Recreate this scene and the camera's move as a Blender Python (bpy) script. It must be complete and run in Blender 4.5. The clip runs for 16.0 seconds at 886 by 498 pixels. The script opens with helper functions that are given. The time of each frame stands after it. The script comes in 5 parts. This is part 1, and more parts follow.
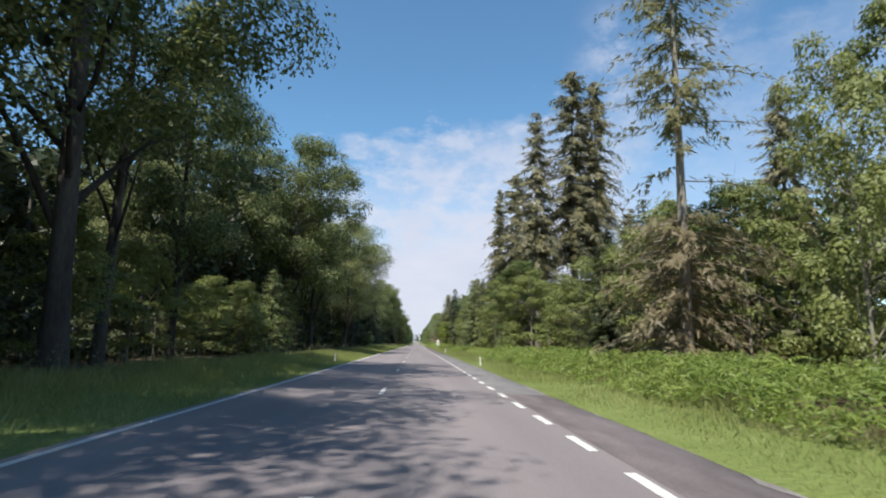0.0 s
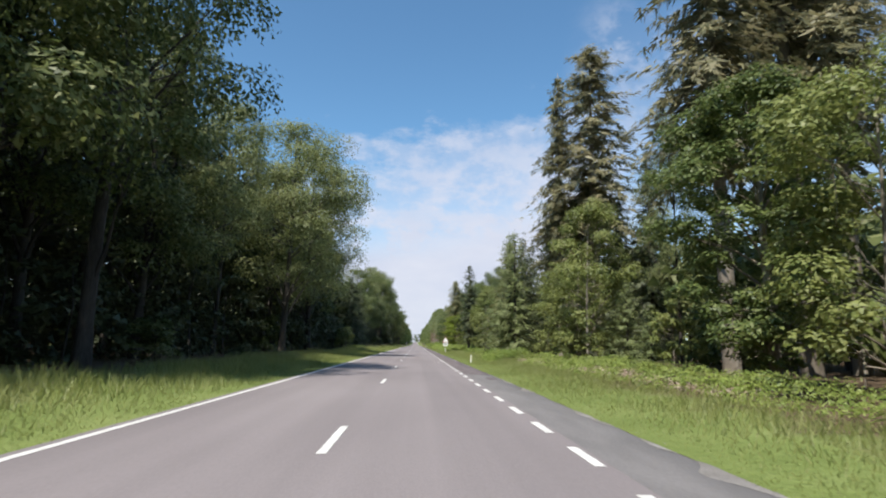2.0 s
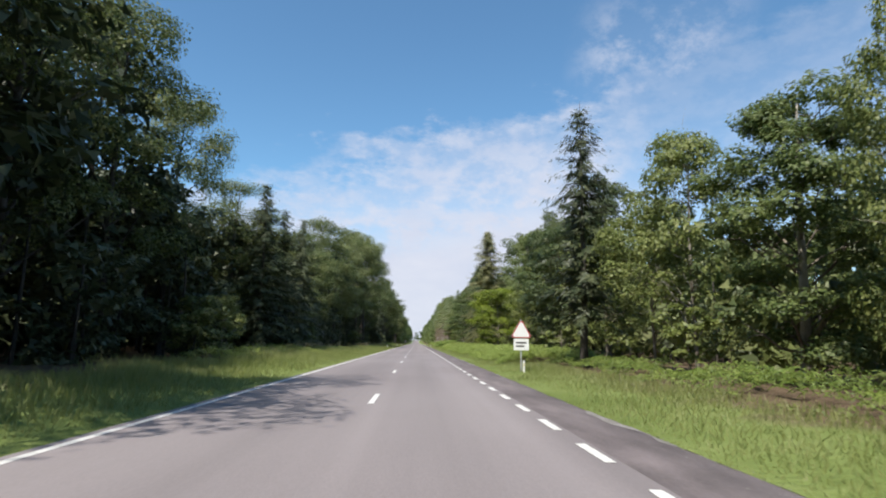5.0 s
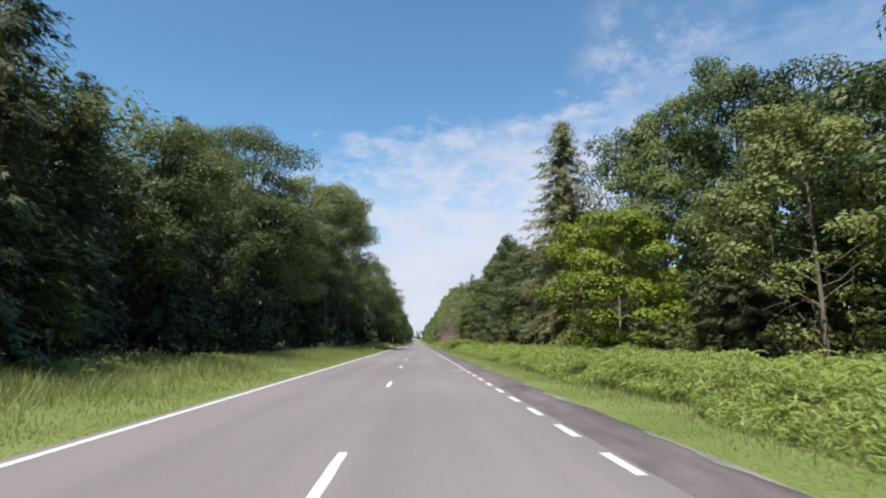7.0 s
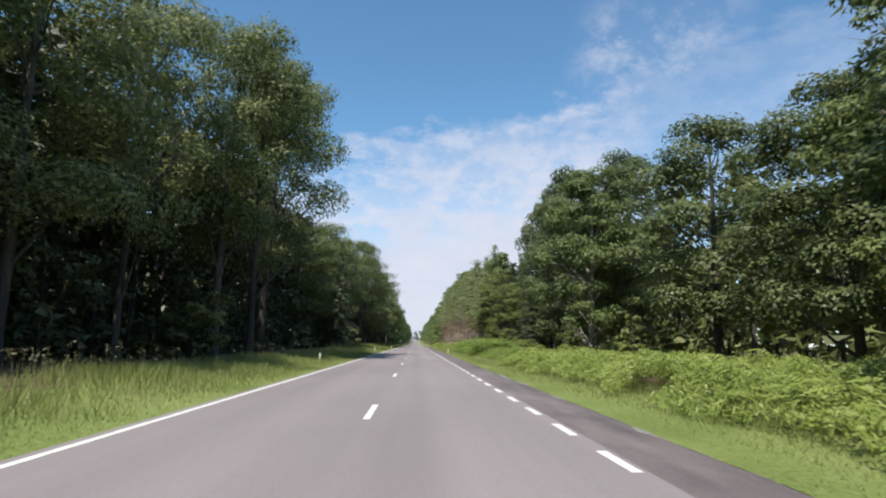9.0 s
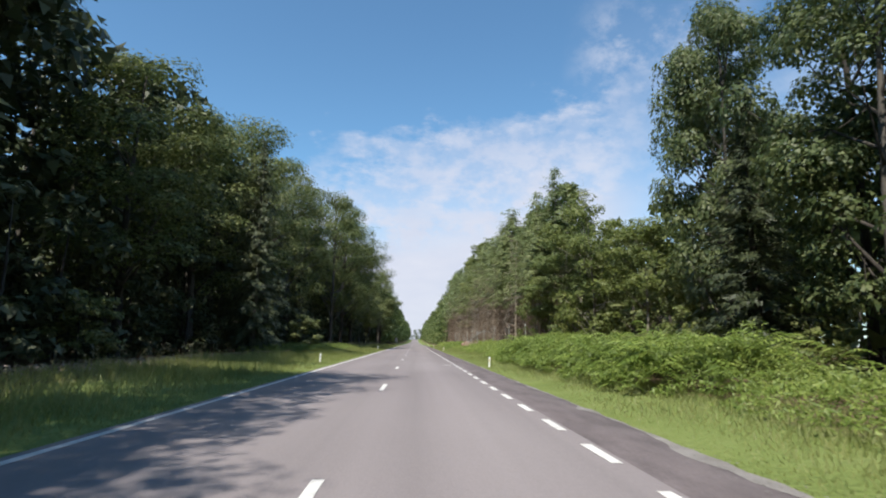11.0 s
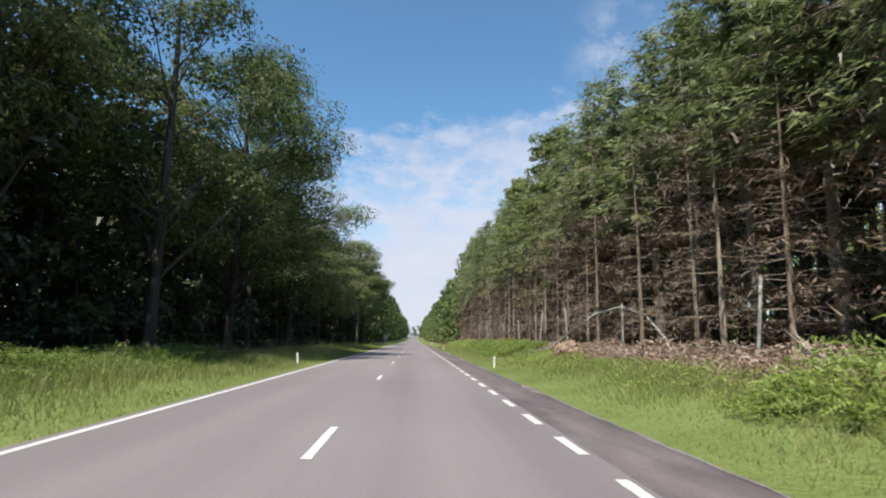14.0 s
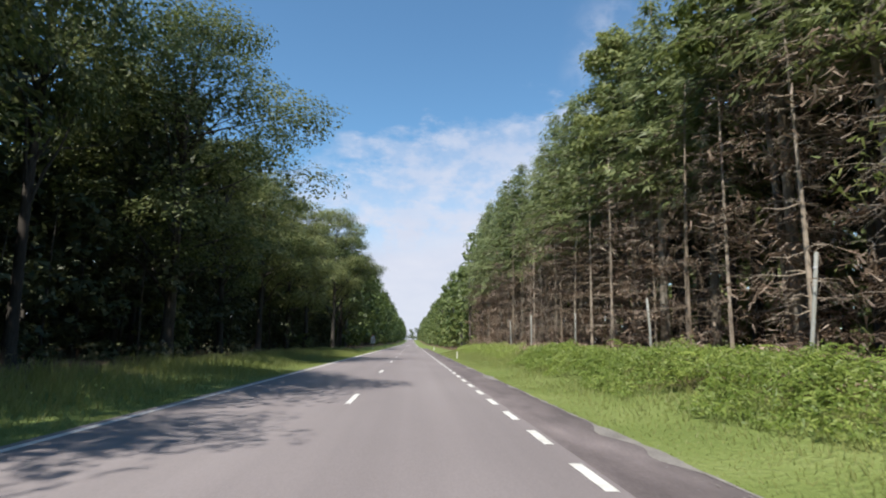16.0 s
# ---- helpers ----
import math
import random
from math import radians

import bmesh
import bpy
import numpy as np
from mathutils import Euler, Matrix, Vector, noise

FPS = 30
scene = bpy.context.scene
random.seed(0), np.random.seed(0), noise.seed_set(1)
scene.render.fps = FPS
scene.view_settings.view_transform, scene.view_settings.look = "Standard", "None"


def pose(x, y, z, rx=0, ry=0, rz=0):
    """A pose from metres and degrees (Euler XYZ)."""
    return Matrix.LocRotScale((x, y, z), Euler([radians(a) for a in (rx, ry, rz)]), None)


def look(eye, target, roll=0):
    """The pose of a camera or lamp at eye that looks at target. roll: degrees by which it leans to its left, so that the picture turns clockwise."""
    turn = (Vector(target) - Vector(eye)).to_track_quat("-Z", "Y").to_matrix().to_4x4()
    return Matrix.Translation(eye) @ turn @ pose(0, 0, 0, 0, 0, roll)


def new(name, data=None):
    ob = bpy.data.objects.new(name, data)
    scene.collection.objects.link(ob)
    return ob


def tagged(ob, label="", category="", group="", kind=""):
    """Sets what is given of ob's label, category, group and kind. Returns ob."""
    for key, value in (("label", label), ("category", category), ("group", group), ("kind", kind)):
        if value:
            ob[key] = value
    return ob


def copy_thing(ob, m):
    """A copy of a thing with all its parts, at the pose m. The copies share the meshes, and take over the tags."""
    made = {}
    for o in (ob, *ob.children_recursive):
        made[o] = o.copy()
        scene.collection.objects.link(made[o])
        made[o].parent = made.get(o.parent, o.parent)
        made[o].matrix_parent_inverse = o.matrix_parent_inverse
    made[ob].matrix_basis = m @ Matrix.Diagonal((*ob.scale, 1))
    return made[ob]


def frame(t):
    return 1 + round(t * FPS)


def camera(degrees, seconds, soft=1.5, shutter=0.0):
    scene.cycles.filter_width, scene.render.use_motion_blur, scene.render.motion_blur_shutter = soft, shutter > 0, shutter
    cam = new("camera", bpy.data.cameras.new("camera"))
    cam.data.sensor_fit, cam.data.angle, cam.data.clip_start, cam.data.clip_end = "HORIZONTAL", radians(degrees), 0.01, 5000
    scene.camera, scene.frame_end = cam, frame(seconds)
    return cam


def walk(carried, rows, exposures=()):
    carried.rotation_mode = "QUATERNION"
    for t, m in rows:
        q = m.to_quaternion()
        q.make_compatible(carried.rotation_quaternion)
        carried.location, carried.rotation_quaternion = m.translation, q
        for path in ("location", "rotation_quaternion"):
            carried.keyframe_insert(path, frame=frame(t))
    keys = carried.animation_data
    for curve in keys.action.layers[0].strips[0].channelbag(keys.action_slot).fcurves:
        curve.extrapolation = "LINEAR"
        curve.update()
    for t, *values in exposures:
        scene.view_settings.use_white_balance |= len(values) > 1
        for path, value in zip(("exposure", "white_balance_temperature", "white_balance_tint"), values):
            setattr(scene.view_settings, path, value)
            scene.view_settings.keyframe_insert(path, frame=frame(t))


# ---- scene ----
cam = camera(75.43, 16.0, soft=2.0, shutter=0.06)
SEC = [i * 0.5 for i in range(33)]
AHEAD = [-0.51, 10.68, 21.62, 32.51, 43.46, 54.50, 65.64, 76.84, 88.05, 99.25, 110.38, 121.44, 132.41, 143.30, 154.11, 164.87, 175.60, 186.32, 197.05, 207.78, 218.50, 229.17, 239.75, 250.17, 260.34, 270.17, 279.58, 288.50, 296.89, 304.78, 312.27, 319.60, 327.15]
ASIDE = [0.888, 0.969, 1.025, 1.060, 1.075, 1.072, 1.054, 1.028, 0.998, 0.965, 0.932, 0.901, 0.879, 0.858, 0.834, 0.803, 0.780, 0.787, 0.804, 0.817, 0.831, 0.846, 0.870, 0.906, 0.953, 1.003, 1.045, 1.086, 1.127, 1.162, 1.205, 1.254, 1.301]
YAW = [-2.40, -2.55, -2.58, -2.54, -2.50, -2.49, -2.50, -2.52, -2.52, -2.49, -2.43, -2.38, -2.34, -2.32, -2.32, -2.33, -2.38, -2.44, -2.48, -2.49, -2.49, -2.51, -2.54, -2.55, -2.54, -2.56, -2.60, -2.64, -2.66, -2.67, -2.74, -2.81, -2.88]
TILT = [9.38, 9.36, 9.38, 9.41, 9.42, 9.39, 9.36, 9.37, 9.35, 9.30, 9.26, 9.22, 9.22, 9.23, 9.24, 9.27, 9.30, 9.31, 9.30, 9.28, 9.24, 9.21, 9.20, 9.16, 9.07, 8.98, 8.93, 8.93, 8.97, 9.08, 9.23, 9.31, 9.26]
EYE, LEAN = 1.298, 1.00
walk(cam, [(t, pose(x, y, EYE, 90 + b, 0, a) @ pose(0, 0, 0, 0, 0, LEAN)) for t, x, y, a, b in zip(SEC, ASIDE, AHEAD, YAW, TILT)], exposures=[(0, 0.45), (16, 0.45)])

# ---- sky and sun ----
TO_SUN = Vector((-0.31, -0.56, 1.0)).normalized()
sun = new("sun", bpy.data.lights.new("sun", "SUN"))
sun.data.energy, sun.data.angle, sun.data.color = 4.9, radians(0.53), (1.0, 0.95, 0.87)
sun.matrix_basis = look((0, 0, 60), Vector((0, 0, 60)) - TO_SUN)

world = bpy.data.worlds.new("sky")
scene.world = world
world.use_nodes = True
wn, wl = world.node_tree.nodes, world.node_tree.links
wn.clear()


w_out, w_bg = wn.new("ShaderNodeOutputWorld"), wn.new("ShaderNodeBackground")
w_bg.inputs["Strength"].default_value = 0.115
sky = wn.new("ShaderNodeTexSky")
sky.sky_type, sky.sun_disc = "NISHITA", False
sky.sun_elevation = math.asin(TO_SUN.z)
sky.sun_rotation = math.atan2(TO_SUN.x, TO_SUN.y)
sky.air_density, sky.dust_density, sky.ozone_density = 1.0, 0.1, 1.6
coord, sep = wn.new("ShaderNodeTexCoord"), wn.new("ShaderNodeSeparateXYZ")
wl.new(coord.outputs["Generated"], sep.inputs[0])


def wmath(op, a, b):
    n = wn.new("ShaderNodeMath")
    n.operation = op
    for i, v in enumerate((a, b)):
        if isinstance(v, (int, float)):
            n.inputs[i].default_value = v
        else:
            wl.new(v, n.inputs[i])
    return n.outputs[0]


def wrange(v, a, b, c, d):
    n = wn.new("ShaderNodeMapRange")
    n.interpolation_type = "SMOOTHSTEP"
    wl.new(v, n.inputs["Value"])
    for key, value in zip(("From Min", "From Max", "To Min", "To Max"), (a, b, c, d)):
        n.inputs[key].default_value = value
    return n.outputs[0]


def wnoise(scale, stretch, detail, rough, shift):
    m, n = wn.new("ShaderNodeMapping"), wn.new("ShaderNodeTexNoise")
    m.inputs["Scale"].default_value, m.inputs["Location"].default_value = stretch, shift
    n.inputs["Scale"].default_value, n.inputs["Detail"].default_value, n.inputs["Roughness"].default_value = scale, detail, rough
    wl.new(coord.outputs["Generated"], m.inputs["Vector"])
    wl.new(m.outputs[0], n.inputs["Vector"])
    return n.outputs["Fac"]


# a bank of thin cloud low in the sky with torn upper edges, and a thin wisp above it to one side
level = wmath("SUBTRACT", sep.outputs["Z"], wmath("MULTIPLY", sep.outputs["X"], 0.22))
torn = wmath("MULTIPLY", wmath("SUBTRACT", wnoise(15.0, (1.0, 1.0, 2.0), 8, 0.62, (3.1, 0.4, 1.7)), 0.5), 0.20)
broad = wmath("MULTIPLY", wmath("SUBTRACT", wnoise(4.2, (1.0, 1.0, 2.0), 3, 0.5, (8.3, 2.0, 0.6)), 0.5), 0.14)
ragged_level = wmath("ADD", level, wmath("ADD", torn, broad))
flecks = wrange(wnoise(19.0, (1.0, 1.0, 1.7), 8, 0.62, (5.2, 1.1, 3.9)), 0.36, 0.62, 0.52, 1.0)
solid = wmath("MAXIMUM", flecks, wrange(level, 0.14, 0.28, 1.0, 0.0))
bank = wmath("MULTIPLY", wmath("MULTIPLY", wrange(ragged_level, 0.305, 0.365, 1.0, 0.0), wrange(ragged_level, 0.14, 0.36, 0.97, 0.62)), wmath("MULTIPLY", solid, wrange(sep.outputs["X"], 0.27, 0.40, 1.0, 0.35)))
side = wmath("MULTIPLY", wrange(sep.outputs["X"], 0.22, 0.30, 0.0, 1.0), wrange(sep.outputs["X"], 0.40, 0.50, 1.0, 0.0))
band = wmath("MULTIPLY", wrange(sep.outputs["Z"], 0.36, 0.42, 0.25, 1.0), wrange(sep.outputs["Z"], 0.47, 0.56, 1.0, 0.0))
wisp = wmath("MULTIPLY", wrange(wnoise(13.0, (1.0, 1.0, 1.3), 8, 0.66, (4.2, 1.0, 7.0)), 0.40, 0.66, 0.06, 0.52), wmath("MULTIPLY", side, band))
cover = wmath("MAXIMUM", bank, wisp)
haze = wrange(sep.outputs["Z"], 0.0, 0.10, 0.55, 0.0)
tone = wn.new("ShaderNodeMix")
tone.data_type = "RGBA"
tone.inputs[6].default_value, tone.inputs[7].default_value = (3.8, 4.15, 5.2, 1), (5.2, 5.3, 5.85, 1)
wl.new(wnoise(9.0, (1.0, 1.0, 2.4), 6, 0.6, (0.2, 7.4, 2.6)), tone.inputs[0])
mix = wn.new("ShaderNodeMix")
mix.data_type = "RGBA"
wl.new(wmath("MAXIMUM", cover, haze), mix.inputs[0])
tint = wn.new("ShaderNodeMix")
tint.data_type, tint.blend_type = "RGBA", "MULTIPLY"
tint.inputs[0].default_value = 1.0
tint.inputs[7].default_value = (0.77, 1.05, 1.12, 1)
wl.new(sky.outputs[0], tint.inputs[6])
wl.new(tint.outputs[2], mix.inputs[6])
wl.new(tone.outputs[2], mix.inputs[7])
wl.new(mix.outputs[2], w_bg.inputs["Color"])
wl.new(w_bg.outputs[0], w_out.inputs[0])


# ---- materials ----
def material(name, ramp, scale=3.0, fine=40.0, rough=0.9, bump=0.3, bump_size=0.02, through_light=0.0, island=0.0, each=0.0, gloss=0.3, stretch=(1, 1, 1), world_space=False):
    """A surface whose colours run along a ramp by noise at two scales, with relief; island and each vary it by piece and by object."""
    m = bpy.data.materials.new(name)
    m.use_nodes = True
    n, l = m.node_tree.nodes, m.node_tree.links
    bsdf, out = n["Principled BSDF"], n["Material Output"]
    tc, mp = n.new("ShaderNodeTexCoord"), n.new("ShaderNodeMapping")
    mp.inputs["Scale"].default_value = stretch
    if world_space:
        geo = n.new("ShaderNodeNewGeometry")
        l.new(geo.outputs["Position"], mp.inputs[0])
    else:
        l.new(tc.outputs["Object"], mp.inputs[0])
    a, b = n.new("ShaderNodeTexNoise"), n.new("ShaderNodeTexNoise")
    a.inputs["Scale"].default_value, a.inputs["Detail"].default_value = scale, 3
    b.inputs["Scale"].default_value, b.inputs["Detail"].default_value = fine, 4
    l.new(mp.outputs[0], a.inputs["Vector"])
    l.new(mp.outputs[0], b.inputs["Vector"])

    def mth(op, x, y):
        k = n.new("ShaderNodeMath")
        k.operation = op
        for i, v in enumerate((x, y)):
            if isinstance(v, (int, float)):
                k.inputs[i].default_value = v
            else:
                l.new(v, k.inputs[i])
        return k.outputs[0]

    fac = mth("ADD", mth("MULTIPLY", a.outputs["Fac"], 0.6), mth("MULTIPLY", b.outputs["Fac"], 0.4))
    if island:
        geo = n.new("ShaderNodeNewGeometry")
        fac = mth("ADD", fac, mth("MULTIPLY", mth("SUBTRACT", geo.outputs["Random Per Island"], 0.5), island))
    if each:
        info = n.new("ShaderNodeObjectInfo")
        fac = mth("ADD", fac, mth("MULTIPLY", mth("SUBTRACT", info.outputs["Random"], 0.5), each))
    cr = n.new("ShaderNodeValToRGB")
    cr.color_ramp.elements[0].position, cr.color_ramp.elements[1].position = 0.3, 0.7
    cr.color_ramp.elements[0].color, cr.color_ramp.elements[1].color = (*ramp[0], 1), (*ramp[-1], 1)
    for i, c in enumerate(ramp[1:-1]):
        e = cr.color_ramp.elements.new(0.3 + 0.4 * (i + 1) / (len(ramp) - 1))
        e.color = (*c, 1)
    l.new(fac, cr.inputs[0])
    l.new(cr.outputs[0], bsdf.inputs["Base Color"])
    bsdf.inputs["Roughness"].default_value = rough
    bsdf.inputs["Specular IOR Level"].default_value = gloss
    if bump:
        bp = n.new("ShaderNodeBump")
        bp.inputs["Strength"].default_value, bp.inputs["Distance"].default_value = bump, bump_size
        l.new(b.outputs["Fac"], bp.inputs["Height"])
        l.new(bp.outputs[0], bsdf.inputs["Normal"])
    if through_light:
        tr, mx = n.new("ShaderNodeBsdfTranslucent"), n.new("ShaderNodeMixShader")
        l.new(cr.outputs[0], tr.inputs["Color"])
        mx.inputs[0].default_value = through_light
        l.new(bsdf.outputs[0], mx.inputs[1])
        l.new(tr.outputs[0], mx.inputs[2])
        l.new(mx.outputs[0], out.inputs["Surface"])
    return m


LEAF = dict(scale=0.35, fine=2.0, rough=0.5, bump=0, through_light=0.38, island=0.55, each=0.35, gloss=0.4)
M_OAK = material("oak_leaves", [(0.086, 0.112, 0.032), (0.168, 0.198, 0.064), (0.265, 0.286, 0.117)], **{**LEAF, "through_light": 0.45})
# darker copy of the oak leaves, putting shade of right-hand crowns into colour
M_OAK_SHADE = material("shaded_oak_leaves", [(0.049, 0.076, 0.025), (0.094, 0.128, 0.040), (0.156, 0.183, 0.070)], **LEAF)
M_BEECH = material("light_leaves", [(0.114, 0.146, 0.036), (0.193, 0.227, 0.057), (0.273, 0.297, 0.098)], **LEAF)
M_LEAFY = material("green_leaves", [(0.073, 0.108, 0.028), (0.132, 0.174, 0.050), (0.206, 0.245, 0.081)], **LEAF)
M_BRIGHT = material("yellow_green_leaves", [(.150, .200, .016), (.225, .280, .028), (.300, .345, .050)], **LEAF)
# needles of the dark spruces, also the painted shade inside the woods
M_SPRUCE_SHADE = material("spruce_and_shade_needles", [(0.038, 0.052, 0.022), (0.070, 0.087, 0.037), (0.112, 0.125, 0.058)], **{**LEAF, "through_light": 0.25})
M_OLIVE = material("old_spruce_needles", [(0.138, 0.136, 0.066), (0.228, 0.211, 0.104), (0.318, 0.284, 0.159)], **{**LEAF, "through_light": 0.35})
M_YOUNG = material("young_spruce_needles", [(0.125, 0.160, 0.056), (0.198, 0.238, 0.090), (0.273, 0.307, 0.131)], **{**LEAF, "through_light": 0.38})
M_LARCH = material("fading_needles", [(.215, .212, .090), (.300, .290, .138), (.380, .362, .195)], **{**LEAF, "through_light": 0.55})
M_DEADNEEDLE = material("brown_needles", [(0.144, 0.096, 0.064), (0.236, 0.168, 0.120), (0.327, 0.249, 0.185)], **{**LEAF, "through_light": 0.25})
M_DRYBOUGH = material("dry_boughs", [(.170, .138, .074), (.250, .208, .118), (.330, .282, .175)], **{**LEAF, "through_light": 0.42})
M_LITTER = material("dry_litter", [(.195, .130, .092), (.330, .245, .185), (.470, .375, .300)], **{**LEAF, "through_light": 0.15})
M_FERN = material("bracken_leaf", [(0.129, 0.189, 0.035), (0.210, 0.278, 0.054), (0.297, 0.358, 0.091)], **LEAF)
M_GRASS = material("grass_blades", [(0.173, 0.210, 0.056), (0.252, 0.288, 0.088), (0.331, 0.350, 0.135)], **{**LEAF, "scale": 0.25, "fine": 1.2, "island": 0.28, "through_light": 0.5})
M_SEED = material("seed_heads", [(.130, .135, .070), (.200, .195, .110), (.280, .265, .170)], **LEAF)
M_BARK = material("grey_bark", [(.032, .027, .023), (.068, .059, .050), (.120, .108, .092)], scale=1.5, fine=14, bump=0.8, bump_size=0.03, each=0.3, stretch=(1, 1, .25))
M_PALEBARK = material("pale_bark", [(.130, .110, .085), (.220, .190, .150), (.330, .300, .250)], scale=1.5, fine=14, bump=0.7, bump_size=0.02, each=0.3, stretch=(1, 1, .25))
M_DEADWOOD = material("dead_wood", [(.190, .148, .108), (.300, .245, .188), (.420, .355, .285)], scale=2, fine=20, bump=0.5, bump_size=0.01, each=0.35)
M_ASPHALT = material("asphalt", [(.184, .160, .160), (.217, .190, .190), (.251, .222, .220)], scale=0.18, fine=55, rough=0.88, bump=0.45, bump_size=0.006, world_space=True, stretch=(1, .35, 1))
M_SHOULDER = material("old_asphalt", [(0.114, 0.094, 0.095), (0.153, 0.128, 0.128), (0.203, 0.172, 0.170)], scale=0.5, fine=35, rough=0.92, bump=0.6, bump_size=0.01, world_space=True, stretch=(1, .3, 1))
M_PATCHED = material("patched_asphalt", [(.150, .140, .138), (.190, .178, .174), (.230, .216, .210)], scale=0.4, fine=35, rough=0.92, bump=0.6, bump_size=0.01, world_space=True, stretch=(1, .3, 1))
M_GRIT = material("edge_grit", [(.120, .108, .098), (.215, .198, .184), (.325, .306, .286)], scale=1.2, fine=30, rough=0.95, bump=0.8, bump_size=0.02, world_space=True)
M_PAINT = material("road_paint", [(.46, .45, .42), (.62, .605, .57), (.72, .705, .67)], scale=4, fine=60, rough=0.7, bump=0.3, bump_size=0.003, world_space=True)
M_POST = material("white_plastic", [(.70, .70, .67), (.78, .78, .76), (.82, .82, .80)], scale=2, fine=30, rough=0.45, bump=0.1, bump_size=0.002)
M_REFLECT = material("reflector", [(.30, .31, .32), (.40, .41, .42), (.5, .5, .5)], scale=20, fine=90, rough=0.25, bump=0.3, bump_size=0.002, gloss=0.6)
M_AMBER = material("amber_reflector", [(.50, .36, .05), (.60, .44, .07), (.66, .50, .10)], scale=20, fine=90, rough=0.25, bump=0.3, bump_size=0.002, gloss=0.6)
M_STEEL = material("galvanised_steel", [(.28, .29, .30), (.38, .39, .40), (.46, .47, .48)], scale=3, fine=40, rough=0.45, bump=0.1, bump_size=0.002)
M_RED = material("sign_red", [(.42, .03, .03), (.5, .04, .04), (.55, .06, .05)], scale=2, fine=20, rough=0.5, bump=0)
M_SIGN = material("sign_white", [(.68, .68, .67), (.76, .76, .75), (.8, .8, .8)], scale=2, fine=20, rough=0.5, bump=0)
M_BLACK = material("sign_black", [(.02, .02, .02), (.03, .03, .03), (.04, .04, .04)], scale=2, fine=20, rough=0.5, bump=0)
M_STAKE = material("weathered_stake", [(.20, .21, .19), (.33, .34, .31), (.45, .46, .43)], scale=2, fine=25, rough=0.9, bump=0.5, bump_size=0.008, each=0.3, stretch=(1, 1, .2))
M_STUMP = material("torn_stump", [(.170, .105, .065), (.300, .210, .150), (.430, .330, .260)], scale=2.5, fine=12, rough=0.95, bump=0.9, bump_size=0.05)


def streak(m, dark, light, across, along):
    """Lets long lighter and darker bands run along a road surface."""
    n, l = m.node_tree.nodes, m.node_tree.links
    geo, mp, nz, rg, mx = (n.new("ShaderNode" + k) for k in ("NewGeometry", "Mapping", "TexNoise", "MapRange", "Mix"))
    mp.inputs["Scale"].default_value = (across, along, 1)
    nz.inputs["Scale"].default_value, nz.inputs["Detail"].default_value = 1.0, 4
    l.new(geo.outputs["Position"], mp.inputs[0])
    l.new(mp.outputs[0], nz.inputs["Vector"])
    l.new(nz.outputs["Fac"], rg.inputs["Value"])
    rg.inputs["From Min"].default_value, rg.inputs["From Max"].default_value = 0.3, 0.7
    rg.inputs["To Min"].default_value, rg.inputs["To Max"].default_value = dark, light
    mx.data_type, mx.blend_type = "RGBA", "MULTIPLY"
    mx.inputs[0].default_value = 1.0
    bsdf = n["Principled BSDF"]
    l.new(bsdf.inputs["Base Color"].links[0].from_socket, mx.inputs[6])
    l.new(rg.outputs[0], mx.inputs[7])
    l.new(mx.outputs[2], bsdf.inputs["Base Color"])


streak(M_ASPHALT, 0.88, 1.10, 0.9, 0.012)
streak(M_ASPHALT, 0.94, 1.06, 0.25, 0.08)
streak(M_SHOULDER, 0.78, 1.16, 1.6, 0.30)
streak(M_SHOULDER, 0.82, 1.15, 2.6, 0.9)
streak(M_PATCHED, 0.86, 1.12, 2.2, 0.5)


